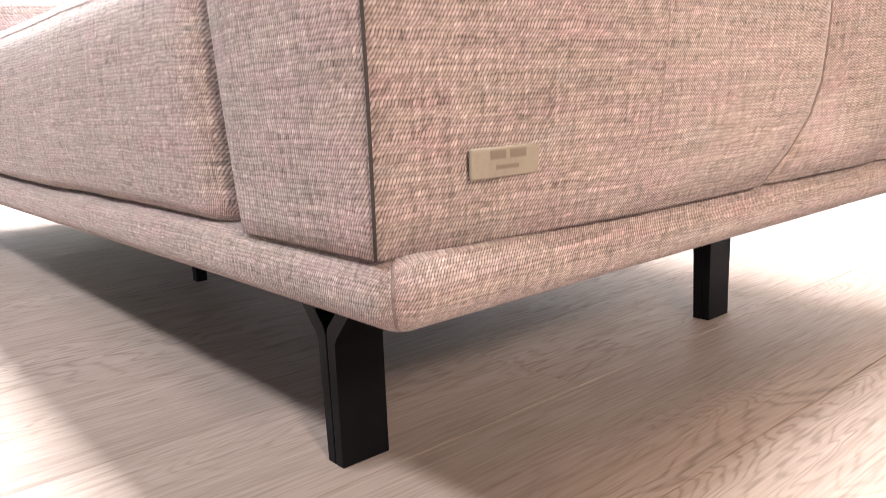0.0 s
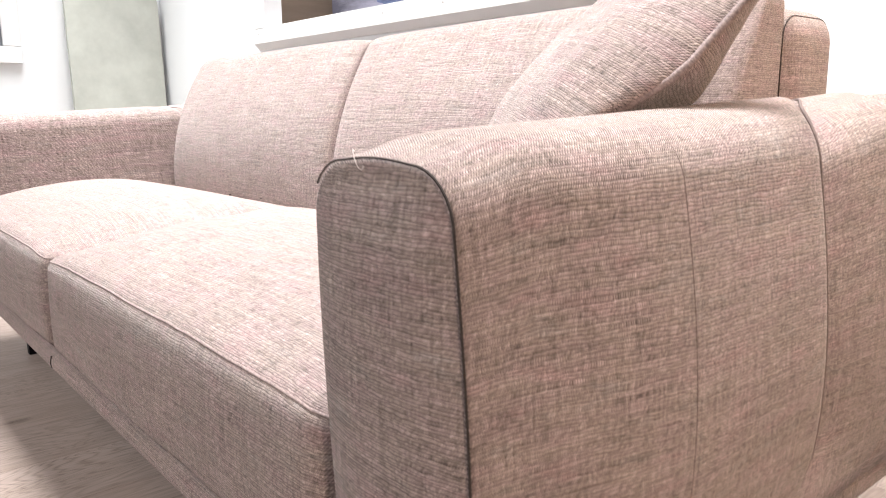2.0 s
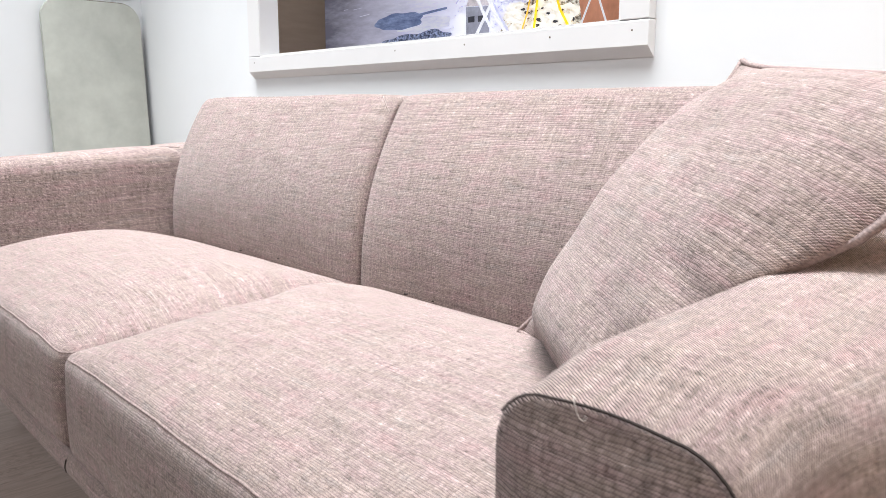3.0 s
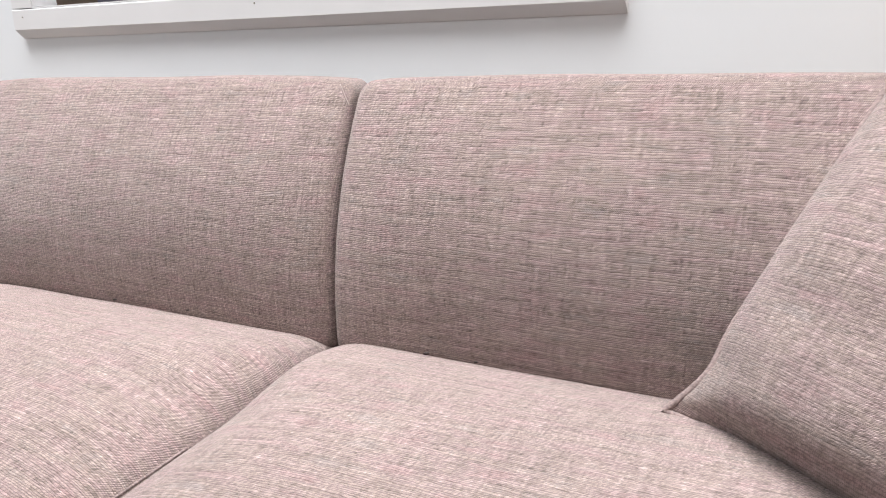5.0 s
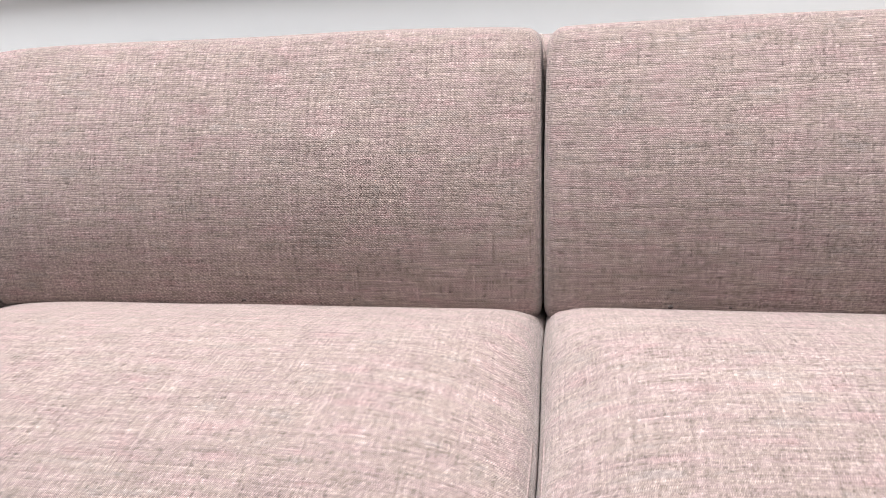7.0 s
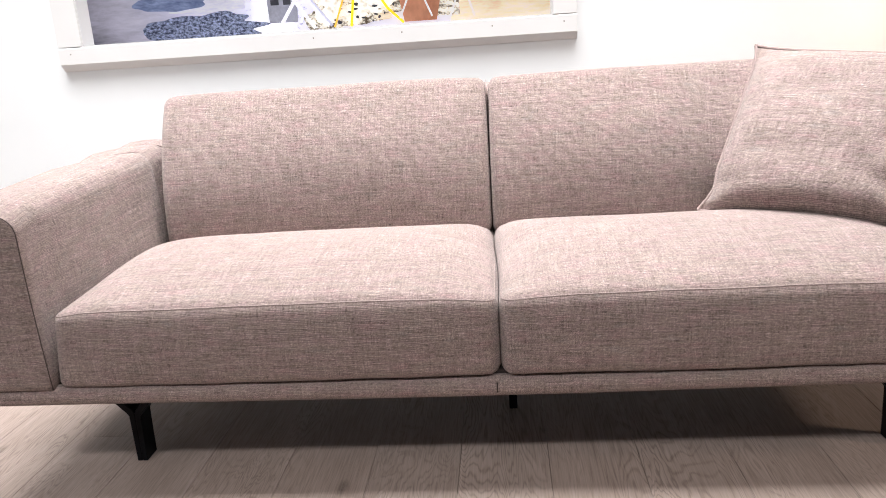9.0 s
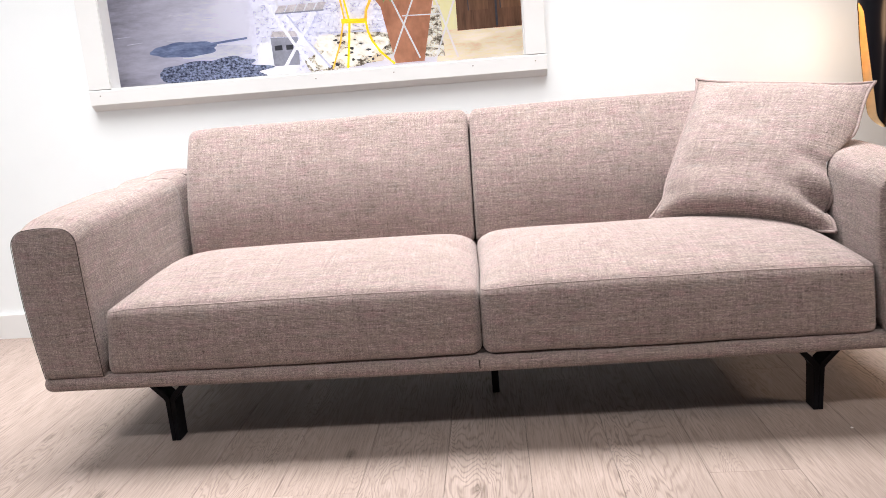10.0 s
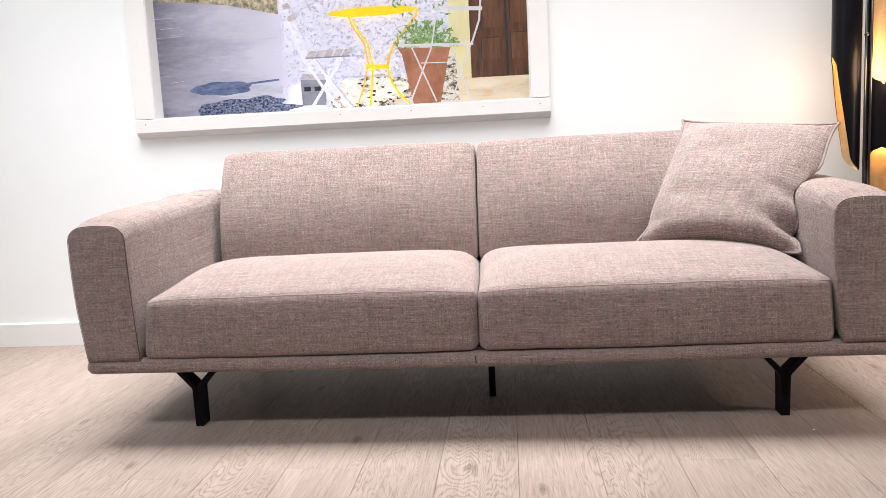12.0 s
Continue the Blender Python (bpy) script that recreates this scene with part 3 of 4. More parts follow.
    # low white plinth of the house, with a broken edge and dark pits
    for i in range(34):
        cx, cz = random.uniform(-0.66, -0.40), random.uniform(1.095, 1.225)
        blob(DARK if i % 3 else STONE, 5, cx, cz, random.uniform(0.004, 0.013), random.uniform(0.003, 0.007), 0.6, 12, i)
    finish("printed_pits", "dark pits in the printed stone plinth", "stuff")
    # cracks, kerb line and pale chips in the printed road
    for i in range(34):
        cx, cz = random.uniform(-1.85, -1.10), random.uniform(1.27, 1.64)
        stroke(ROADL, 3, [(cx, cz), (cx + random.uniform(0.02, 0.13), cz + random.uniform(-0.006, 0.006))], random.uniform(0.0015, 0.003))
    finish("printed_streaks", "thin streaks in the printed road", "stuff")
    return picture


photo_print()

# ---- the sofa ----
SOFA = thing("sofa", (0, 0.45, 0), "low two-seat sofa in pink-grey melange fabric on black steel legs", "sofa")
BASE_Z0, BASE_Z1 = 0.212, 0.262


def base_bend(x, y, z):
    return Vector((x, y, z - 0.003 * math.cos(x * 2.6)))


base = part("base", pad((-1.205, -0.018, BASE_Z0), (1.218, 0.93, BASE_Z1), 0.0245, (60, 24, 2), base_bend), FABRIC, SOFA, "upholstered platform with rounded padded edge")
for cx, sx in ((-1.1805, -1), (1.1935, 1)):
    arc = [math.radians(-55 + 11 * i) for i in range(11)]
    part("corner_seam", tube([(cx + sx * 0.0174 * math.cos(a), 0.0065 - 0.0174 * math.cos(a), 0.240 + 0.0246 * math.sin(a)) for a in arc], 0.0011, 5), SEAM_SOFT, base)
part("centre_seam", tube([(0.004, -0.0165, 0.225), (0.004, -0.0185, 0.235), (0.004, -0.0160, 0.248)], 0.0016, 5), SEAM_AND_SHADE, base)
# Unseen black sheet, added to keep the floor under the sofa dark.
part("bounce_blocker", box((-1.09, 0.10, BASE_Z0 - 0.0045), (1.09, 0.83, BASE_Z0 - 0.001)), BLOCKER, base, "unseen black sheet added to stop bounced light", False)
# Dark strip added to draw the shade between base and cushions.
part("gap_shade", box((-1.188, 0.008, BASE_Z1 - 0.006), (1.188, 0.87, BASE_Z1 + 0.005)), SEAM_AND_SHADE, base, "dark strip in place of the gap's shade", False)

SEAT_Y0, SEAT_Y1, SEAT_Z0, SEAT_Z1 = -0.018, 0.70, 0.260, 0.440


def seat_cushion(x0, x1):
    cx, hx = (x0 + x1) / 2, (x1 - x0) / 2

    def bend(x, y, z):
        u = (x - cx) / hx
        v = (y - SEAT_Y0) / (SEAT_Y1 - SEAT_Y0)
        k = max(0.0, (z - SEAT_Z0) / (SEAT_Z1 - SEAT_Z0))
        round_off = 6 + (16 * smooth01((v - 0.45) / 0.35) if u * x < 0 else 0)
        crown = (1 - abs(u) ** round_off) * math.sin(math.pi * min(1.0, v * 1.02 + 0.03)) ** 0.8
        wob = 0.002 * noise.noise((x * 5, y * 5, z * 5))
        z2 = z + k ** 3 * (0.078 * crown - (0.011 if x < 0 else 0.0) * smooth01((v - 0.55) / 0.35) * (1 - (1 + u) ** 2 * 0.1)) + wob
        wob += 0.0022 * noise.noise((x * 26, 1.0, z * 9)) * (1 - smooth01(v / 0.10))
        front = (1 - smooth01(v / 0.08)) * math.sin(math.pi * min(1, max(0, k)))
        y2 = y - 0.010 * front * (1 - u ** 6) + wob + (0.028 if x > 0.5 else 0.015) * smooth01((abs(u) - 0.925) / 0.075) ** 1.6 * (1 - smooth01(v / 0.14))
        x2 = x - (0.012 if x > 0 else 0.020) * min(1.0, max(0, k)) * (smooth01((abs(x) - 0.90) / 0.12) if x > 0 else -smooth01((abs(x) - 0.90) / 0.12))
        x2 += 0.013 * smooth01((0.62 - y) / 0.45) * max(0.0, 1 - abs(x) / 0.6)
        x2 -= (0.003 if x > 0 else 0.0) * smooth01((abs(x) - 0.93) / 0.09) * (1 - smooth01(v / 0.30))
        return Vector((x2, y2, z2))

    r = 0.022
    c = part("seat_cushion", pad((x0, SEAT_Y0, SEAT_Z0), (x1, SEAT_Y1, SEAT_Z1), r, (44, 30, 6), bend), FABRIC, SOFA, "plump seat cushion with a fine welt seam")
    pts = []
    q = 0.0075
    for i in range(10):
        pts.append((x0 + q, SEAT_Y0 + 0.30 - 0.03 * i, SEAT_Z1 - q))
    for i in range(7):
        a = math.pi / 2 * i / 6
        pts.append((x0 + q + (r - q) * (1 - math.cos(a)), SEAT_Y0 + q + (r - q) * (1 - math.sin(a)), SEAT_Z1 - q))
    for i in range(1, 46):
        pts.append((x0 + r + (x1 - x0 - 2 * r) * i / 46, SEAT_Y0 + q, SEAT_Z1 - q))
    for i in range(7):
        a = math.pi / 2 * i / 6
        pts.append((x1 - q - (r - q) * (1 - math.sin(a)), SEAT_Y0 + q + (r - q) * (1 - math.cos(a)), SEAT_Z1 - q))
    for i in range(10):
        pts.append((x1 - q, SEAT_Y0 + r + 0.03 * i, SEAT_Z1 - q))
    part("welt", tube([bend(*p) for p in pts], 0.0024, 6), WELT, c, "fine welt seam")


seat_cushion(-1.022, 0.0006)
seat_cushion(0.0016, 1.040)


def lean(z):
    return 0.135 * max(0.0, (z - 0.45) / 0.43) ** 2.2


def back_cushion(x0, x1):
    cx, hx = (x0 + x1) / 2, (x1 - x0) / 2
    z0, z1 = 0.432, 0.873

    def bend(x, y, z):
        u, w = (x - cx) / hx, (z - z0) / (z1 - z0)
        puff = 0.016 * (1 - u ** 6) * math.sin(math.pi * min(1, max(0, w)))
        f = 1 if y < 0.67 else 0
        wob = 0.003 * noise.noise((x * 4, y * 4, z * 4 + 7))
        return Vector((x - 0.004 * u * max(0, w) ** 3, y + lean(z) * (0.795 - y) / 0.187 - f * puff + wob, z + 0.007 * (1 - u ** 6) * max(0, w) ** 4 + wob))

    c = part("back_cushion", pad((x0, 0.608, z0), (x1, 0.786, z1), 0.025, (40, 3, 18), bend), FABRIC, SOFA, "tall back cushion leaning slightly backwards")
    return c


back_cushion(-0.992, -0.003)
back_cushion(0.000, 1.0)


backrest = part("backrest", pad((-0.996, 0.783, 0.264), (1.003, 0.962, 0.854), 0.05, (30, 4, 22)), FABRIC, SOFA, "upholstered backrest frame")
for sx in (-0.9814, 0.9884):
    rim = [(0.7976, 0.60 + 0.0205 * i) for i in range(10)] + [(0.833 - 0.035 * math.cos(a), 0.804 + 0.035 * math.sin(a)) for a in [math.pi / 2 * i / 6 for i in range(7)]]
    rim += [(0.912 + 0.035 * math.sin(a), 0.804 + 0.035 * math.cos(a)) for a in [math.pi / 2 * i / 6 for i in range(7)]] + [(0.947, 0.78 - 0.04 * i) for i in range(6)]
    part("end_seam", tube([(sx, y, z) for y, z in rim], 0.0013, 5), SEAM_AND_SHADE, backrest)


FOOT_Z = 0.2605


def arm_profile(side, inset, bulge, dip=0.0):
    """The arm's section, from the inner foot over the top to the outer foot: (x, z) pairs."""
    if side > 0:
        xi0, xi1, xo0, xo1, top = 1.044, 1.012, 1.206, 1.192, 0.668
    else:
        xi0, xi1, xo0, xo1, top = 1.023, 1.034, 1.191, 1.215, 0.677
    inset += dip
    xi0, xi1, xo0, xo1, top, r = xi0 + inset, xi1 + inset, xo0 - inset, xo1 - inset, top - inset, 0.046
    out = []
    for i in range(10):
        k = i / 10
        out.append((xi0 + (xi1 - xi0) * math.sin(math.pi / 2 * k) ** 0.9, FOOT_Z + (top - r - FOOT_Z) * k))
    for i in range(9):
        a = math.pi / 2 * i / 8
        out.append((xi1 + r * (1 - math.cos(a)), top - r + r * math.sin(a)))
    for i in range(1, 6):
        k = i / 6
        out.append((xi1 + r + (xo1 - xi1 - 2 * r) * k, top + 0.003 * math.sin(math.pi * k)))
    for i in range(9):
        a = math.pi / 2 * i / 8
        out.append((xo1 - r * (1 - math.sin(a)), top - r + r * math.cos(a)))
    for i in range(1, 14):
        k = i / 13
        out.append((xo1 + (xo0 - xo1) * k + 0.008 * math.sin(math.pi * k), top - r + (FOOT_Z - top + r) * k))
    res = []
    for x, z in out:
        w = (z - FOOT_Z) / (top - FOOT_Z)
        if x > 1.10:
            x += bulge * math.sin(math.pi * min(1, 0.10 + 0.72 * w)) ** 0.7 * smooth01((x - 1.10) / 0.08)
            x += dip * (1 - smooth01(w / 0.22))
        elif x < 1.05:
            x -= bulge * (0.2 if side > 0 else 0.35) * math.sin(math.pi * w)
        res.append((side * x, z))
    return res


def arm_rise(y, z):
    """The top swells behind the front edge and climbs gently to the rear."""
    lift = 0.016 * smooth01((y + 0.016) / 0.08) + 0.036 * min(1.0, max(0.0, (y - 0.03) / 0.70))
    return lift * max(0.0, (z - 0.5) / 0.168)


def arm_cut(x, z, over):
    """How far a panel's edge runs back over the top, and forward at its outer foot."""
    x = abs(x)
    foot = 0.070 * max(0.0, (0.35 - z) / 0.085) ** 2 * smooth01((x - 1.10) / 0.06)
    return over * smooth01((1.222 - x) / 0.19) * (smooth01((z - 0.50) / 0.12) if x > 1.10 else 1.0) - foot


def arm_pad(side, y0, y1, first, last, lift, over0, over1):
    """One upholstered length of the arm, rounded in at both ends."""
    bm, rings = bmesh.new(), []
    e = 0.022
    st = [(y0 + e * (1 - math.cos(a)), e * (1 - math.sin(a))) for a in [math.pi / 2 * i / 4 for i in range(5)]]
    if first:
        st = [(y0, 0.004), (y0 + 0.0012, 0.0018), (y0 + 0.004, 0.0), (y0 + 0.03, 0.0), (y0 + 0.06, 0.0)]
    n = 14
    st += [(y0 + 0.06 + (y1 - y0 - 0.06 - e) * i / n, 0.0) for i in range(1, n)]
    st += [(y1 - e * (1 - math.sin(a)), e * (1 - math.cos(a))) for a in [math.pi / 2 * i / 4 for i in range(5)]]
    for y, inset in st:
        k = (y - y0) / (y1 - y0)
        b = 0.036 * (smooth01(k * 2.0) if first else 0.86 + 0.14 * math.sin(math.pi * k))
        ring = []
        for x, z in arm_profile(side, inset, b, lift * (1 - k) ** 1.6):
            yy = y + (0 if last else arm_cut(x, z, over1) * k ** 3) + (0 if first else arm_cut(x, z, over0) * (1 - k) ** 2)
            ring.append(bm.verts.new((x, yy, z + arm_rise(yy, z))))
        rings.append(ring)
    lay, arc, last_p = bm.loops.layers.uv.new("layout"), [], None
    for x, z in arm_profile(side, 0.0, 0.03):
        arc.append(arc[-1] + math.hypot(x - last_p[0], z - last_p[1]) if arc else 0.0)
        last_p = (x, z)

    def face(verts, spots=None):
        f = bm.faces.new(verts)
        for loop, uv in zip(f.loops, spots or [(v.co.x, v.co.z) for v in verts]):
            loop[lay].uv = uv

    for a, b, (ya, _), (yb, _) in zip(rings, rings[1:], st, st[1:]):
        for i in range(len(a) - 1):
            face((a[i], a[i + 1], b[i + 1], b[i]), ((ya, -arc[i]), (ya, -arc[i + 1]), (yb, -arc[i + 1]), (yb, -arc[i])))
        face((a[-1], a[0], b[0], b[-1]))
    if first:
        inner, n = rings[0], len(rings[0])
        mx, mz = sum(v.co.x for v in inner) / n, sum(v.co.z for v in inner) / n
        for s in (0.06, 0.16, 0.30, 0.48, 0.68, 0.86):
            ring = [bm.verts.new((v.co.x + (mx - v.co.x) * s, v.co.y - 0.013 * (1 - (1 - s) ** 2.4), v.co.z + (mz - v.co.z) * s)) for v in rings[0]]
            for i in range(n):
                face((inner[i], inner[(i + 1) % n], ring[(i + 1) % n], ring[i]))
            inner = ring
        face(inner)
    else:
        face(rings[0])
    face(list(reversed(rings[-1])))
    return bm


def armrest(side):
    both = FABRIC
    arm = part("armrest", arm_pad(side, -0.016, 0.448, True, False, 0.0, 0.0, 0.26), both, SOFA, "padded flaring armrest with piped front edge")
    part("side_panel", arm_pad(side, 0.440, 0.675, False, False, 0.028, 0.26, 0.18), both, arm)
    part("side_panel", arm_pad(side, 0.667, 0.925, False, True, 0.028, 0.18, 0.0), both, arm)
    # Piping coloured darker than its fabric, to carry the groove's shade.
    pts = [(x, -0.0165, z) for x, z in arm_profile(side, 0.001, 0.0) if side < 0 or abs(x) > 1.06 or z > 0.64]
    part("piping", tube(pts, 0.0010, 6), SEAM_AND_SHADE, arm, "dark piping round the arm front")
    # Dark tubes draw the shade line where one panel meets the next.
    for y, over, sunk in ((0.447, 0.26, 0.0045), (0.673, 0.18, 0.0065)):
        line = [(x, y + arm_cut(x, z, over), z) for x, z in arm_profile(side, sunk, 0.033) if abs(x) > 1.06]
        part("panel_crease_shade", tube([(x, yy, z + arm_rise(yy, z)) for x, yy, z in line], 0.0018, 5), SEAM_SOFT, arm)
    seam = []
    for x, z in arm_profile(side, 0.0005, 0.036):
        if abs(x) > 1.13 and z < 0.69:
            seam.append((x, 0.200, z + arm_rise(0.2, z)))
    part("stitch_seam", tube(seam, 0.0006, 5), WELT, arm, "flat stitched seam")
    return arm


armrest(-1)
RIGHT_ARM = armrest(1)


def woven_label():
    lab = part("label", pad((1.2135, 0.044, 0.2975), (1.2165, 0.097, 0.3155), 0.0014, (2, 8, 4), lambda x, y, z: Vector((x + 0.045 * (y - 0.043) + 0.02 * (z - 0.3), y, z))), BADGE, RIGHT_ARM, "small tan woven label with two dark lines")
    for z0, z1, ya, yb in ((0.3085, 0.3135, 0.058, 0.070), (0.3085, 0.3135, 0.073, 0.086), (0.3025, 0.3050, 0.062, 0.080)):
        bm = bmesh.new()
        bm.faces.new([bm.verts.new((1.2169 + 0.045 * (y - 0.043) + 0.02 * (z - 0.3), y, z)) for y, z in ((ya, z0), (yb, z0), (yb, z1), (ya, z1))])
        part("label_bar", bm, INK, lab)


woven_label()
# loose thread end at the head of the gap between the back cushions
part("loose_thread", tube([(-0.004 + 0.006 * k, 0.690 + 0.012 * k * k, 0.872 - 0.030 * k + 0.004 * math.sin(4 * k)) for k in [i / 8 for i in range(9)]], 0.0006, 5), plain("pale_thread", (0.62, 0.55, 0.52), 0.9), SOFA, "short pale loose thread")


def blade_leg(x, y0, y1):
    """Two flat bars back to back that part into a fork under the base."""
    zt, zj, w, t = BASE_Z0 + 0.004, 0.128, 0.096, 0.0125
    leg = None
    for s in (-1, 1):
        g = 0.0006 * s
        prof = [(x + g, 0.0), (x + g + s * t, 0.0), (x + g + s * t, zj - 0.004), (x + g + s * (t + 0.004), zj + 0.004), (x + s * w, zt), (x + s * (w - t * 1.45), zt), (x + g + s * 0.003, zj + 0.012), (x + g, zj + 0.004)]
        bm = extrude_profile(prof, 1, y0, y1)
        bmesh.ops.bevel(bm, geom=list(bm.edges), offset=0.0012, segments=2, affect="EDGES", profile=0.5)
        if leg is None:
            leg = part("leg", bm, BLACK, SOFA, "black forked flat-steel leg", False)
        else:
            part("fork_bar", bm, BLACK, leg, "", False)
    return leg


for lx in (-0.912, 0.932):
    blade_leg(lx, 0.111, 0.166)
    blade_leg(lx, 0.758, 0.813)
part("leg", box((0.026, 0.345, 0.0), (0.048, 0.367, BASE_Z0 + 0.004), 0.002), BLACK, SOFA, "plain black middle support leg", False)


# ---- throw pillow ----
def throw_pillow():
    BL, BR, TL, TR = Vector((0.565, 0.516, 0.498)), Vector((0.992, 0.177, 0.492)), Vector((0.779, 0.760, 0.914)), Vector((1.200, 0.428, 0.872))
    N = (BR - BL).cross(TL - BL).normalized()
    if N.y > 0:
        N = -N

    def place(u, v, h):
        p = (BL * (1 - u) + BR * u) * (1 - v) + (TL * (1 - u) + TR * u) * v + N * h
        lim = 1.004 + 1.6 * max(0.0, p.z - 0.668)
        if p.x > lim:
            p.x = lim + 0.06 * (p.x - lim)
        p.z = max(p.z, 0.482)
        return p

    def puff(u, v):
        a, b = abs(2 * u - 1), abs(2 * v - 1)
        return 0.082 * ((1 - a ** 4.5) ** 0.70) * ((1 - b ** (8.0 if v < 0.5 else 4.0)) ** 0.70) * (1 - 0.80 * (a * b) ** 2.0)

    def pinch(u, v):
        """The lower corner by the arm is squeezed in to a fold."""
        return 0.055 * math.exp(-((v - 0.135) / 0.050) ** 2) * smooth01((u - 0.70) / 0.30) - ear(u, v)

    def ear(u, v):
        """The other lower corner stands out as a small flap."""
        return 0.017 * math.exp(-((v - 0.130) / 0.070) ** 2) * smooth01((0.32 - u) / 0.32)

    def crease(u, v):
        """Fold lines that run in from the pinched corner, and the lower seam tucked under."""
        near = smooth01((u - 0.62) / 0.36)
        folds = -0.022 * math.exp(-((v - 0.135 - 0.30 * (1 - u)) / 0.030) ** 2) + 0.012 * math.exp(-((v - 0.23 - 0.42 * (1 - u)) / 0.035) ** 2) - 0.012 * math.exp(-((v - 0.31 - 0.50 * (1 - u)) / 0.030) ** 2)
        return near * folds - 0.30 * ear(u, v) * smooth01(u / 0.06) - 0.028 * (1 - (2 * u - 1) ** 6) * math.exp(-((v / 0.045) ** 2))

    def edge(u, v):
        """Sides of a filled case draw in between the corners."""
        a, b = 2 * u - 1, 2 * v - 1
        return 0.5 + 0.5 * a * (1 - 0.060 * (1 - b ** 8)) - pinch(u, v), 0.5 + 0.5 * b * (1 - 0.045 * (1 - a ** 6))

    n, bm = 44, bmesh.new()
    lay, spot = bm.loops.layers.uv.new("layout"), {}
    grids = []
    for s in (1, -1):
        g = []
        for i in range(n + 1):
            row = []
            for j in range(n + 1):
                u, v = 0.5 - 0.5 * math.cos(math.pi * i / n), 0.5 - 0.5 * math.cos(math.pi * j / n)
                uu, vv = edge(u, v)
                h = puff(u, v)
                ripple = 0.010 * noise.noise((u * 3.2, v * 3.2, s)) * (h / 0.08) + 0.005 * noise.noise((u * 8, v * 8, s)) * (h / 0.08)
                ripple += 0.004 * math.exp(-((0.5 - abs(u - 0.5)) / 0.10) ** 2) * noise.noise((s, v * 22, 3.0)) + 0.004 * math.exp(-((0.5 - abs(v - 0.5)) / 0.10) ** 2) * noise.noise((u * 22, s, 5.0))
                w = bm.verts.new(place(uu, vv, s * h * (1.0 if s > 0 else 0.75) + crease(u, v) + ripple))
                spot[w] = (uu * 0.54, vv * 0.53)
                row.append(w)
            g.append(row)
        grids.append(g)
    for g in grids:
        for i in range(n):
            for j in range(n):
                f = bm.faces.new((g[i][j], g[i + 1][j], g[i + 1][j + 1], g[i][j + 1]))
                for loop in f.loops:
                    loop[lay].uv = spot[loop.vert]
    bmesh.ops.remove_doubles(bm, verts=bm.verts, dist=0.0004)
    pil = part("throw_pillow", bm, FABRIC, None)
    tagged(pil, "square scatter pillow in pink-grey melange fabric against the arm", "pillow")
    rim = []
    m = 36
    for side in range(4):
        for i in range(m):
            k = 0.5 - 0.5 * math.cos(math.pi * i / m)
            u, v = ((k, 0), (1, k), (1 - k, 1), (0, 1 - k))[side]
            uu, vv = edge(u, v)
            rim.append(place(uu * 1.012 - 0.006, vv * 1.012 - 0.006, crease(u, v)))
    part("piping", tube(rim, 0.0046, 8, True), WELT, pil, "self-fabric piped edge")


throw_pillow()


# ---- lint on the upholstery ----
def lint():
    pale = plain("pale_lint", (0.72, 0.68, 0.66), 0.9)
    pts = [(1.082 + 0.007 * k, -0.020 - 0.003 * math.sin(5 * k), 0.674 - 0.013 * k + 0.004 * math.sin(7 * k)) for k in [i / 8 for i in range(9)]]
    tagged(part("lint_thread", tube(pts, 0.00035, 5), pale), "fine pale lint thread caught on the arm piping", "lint")
    for x, y, z, r in ((-0.490, 0.585, 0.474, 0.0022), (0.190, 0.590, 0.477, 0.0026), (0.275, 0.588, 0.4785, 0.0016), (-0.30, 0.586, 0.479, 0.0015)):
        bm = pad((x - r * 1.5, y - r, z - r), (x + r * 1.5, y + r, z + r * 0.6), r * 0.7, (1, 1, 1), lambda a, b, c: Vector((a, b + 0.3 * (a - x), c)))
        tagged(part("lint_speck", bm, SEAM_AND_SHADE), "tiny dark lint speck lying on the seat cushion", "lint", "lint on the seat")
    for x, y, r in ((0.145, 0.537, 0.004), (0.969, -0.008, 0.003)):
        bm = pad((x - r, y - r, 0.0), (x + r, y + r, r * 0.8), r * 0.35, (1, 1, 1))
        tagged(part("crumb", bm, pale), "tiny pale crumb lying on the oak floor", "crumb", "crumbs on the floor")


lint()


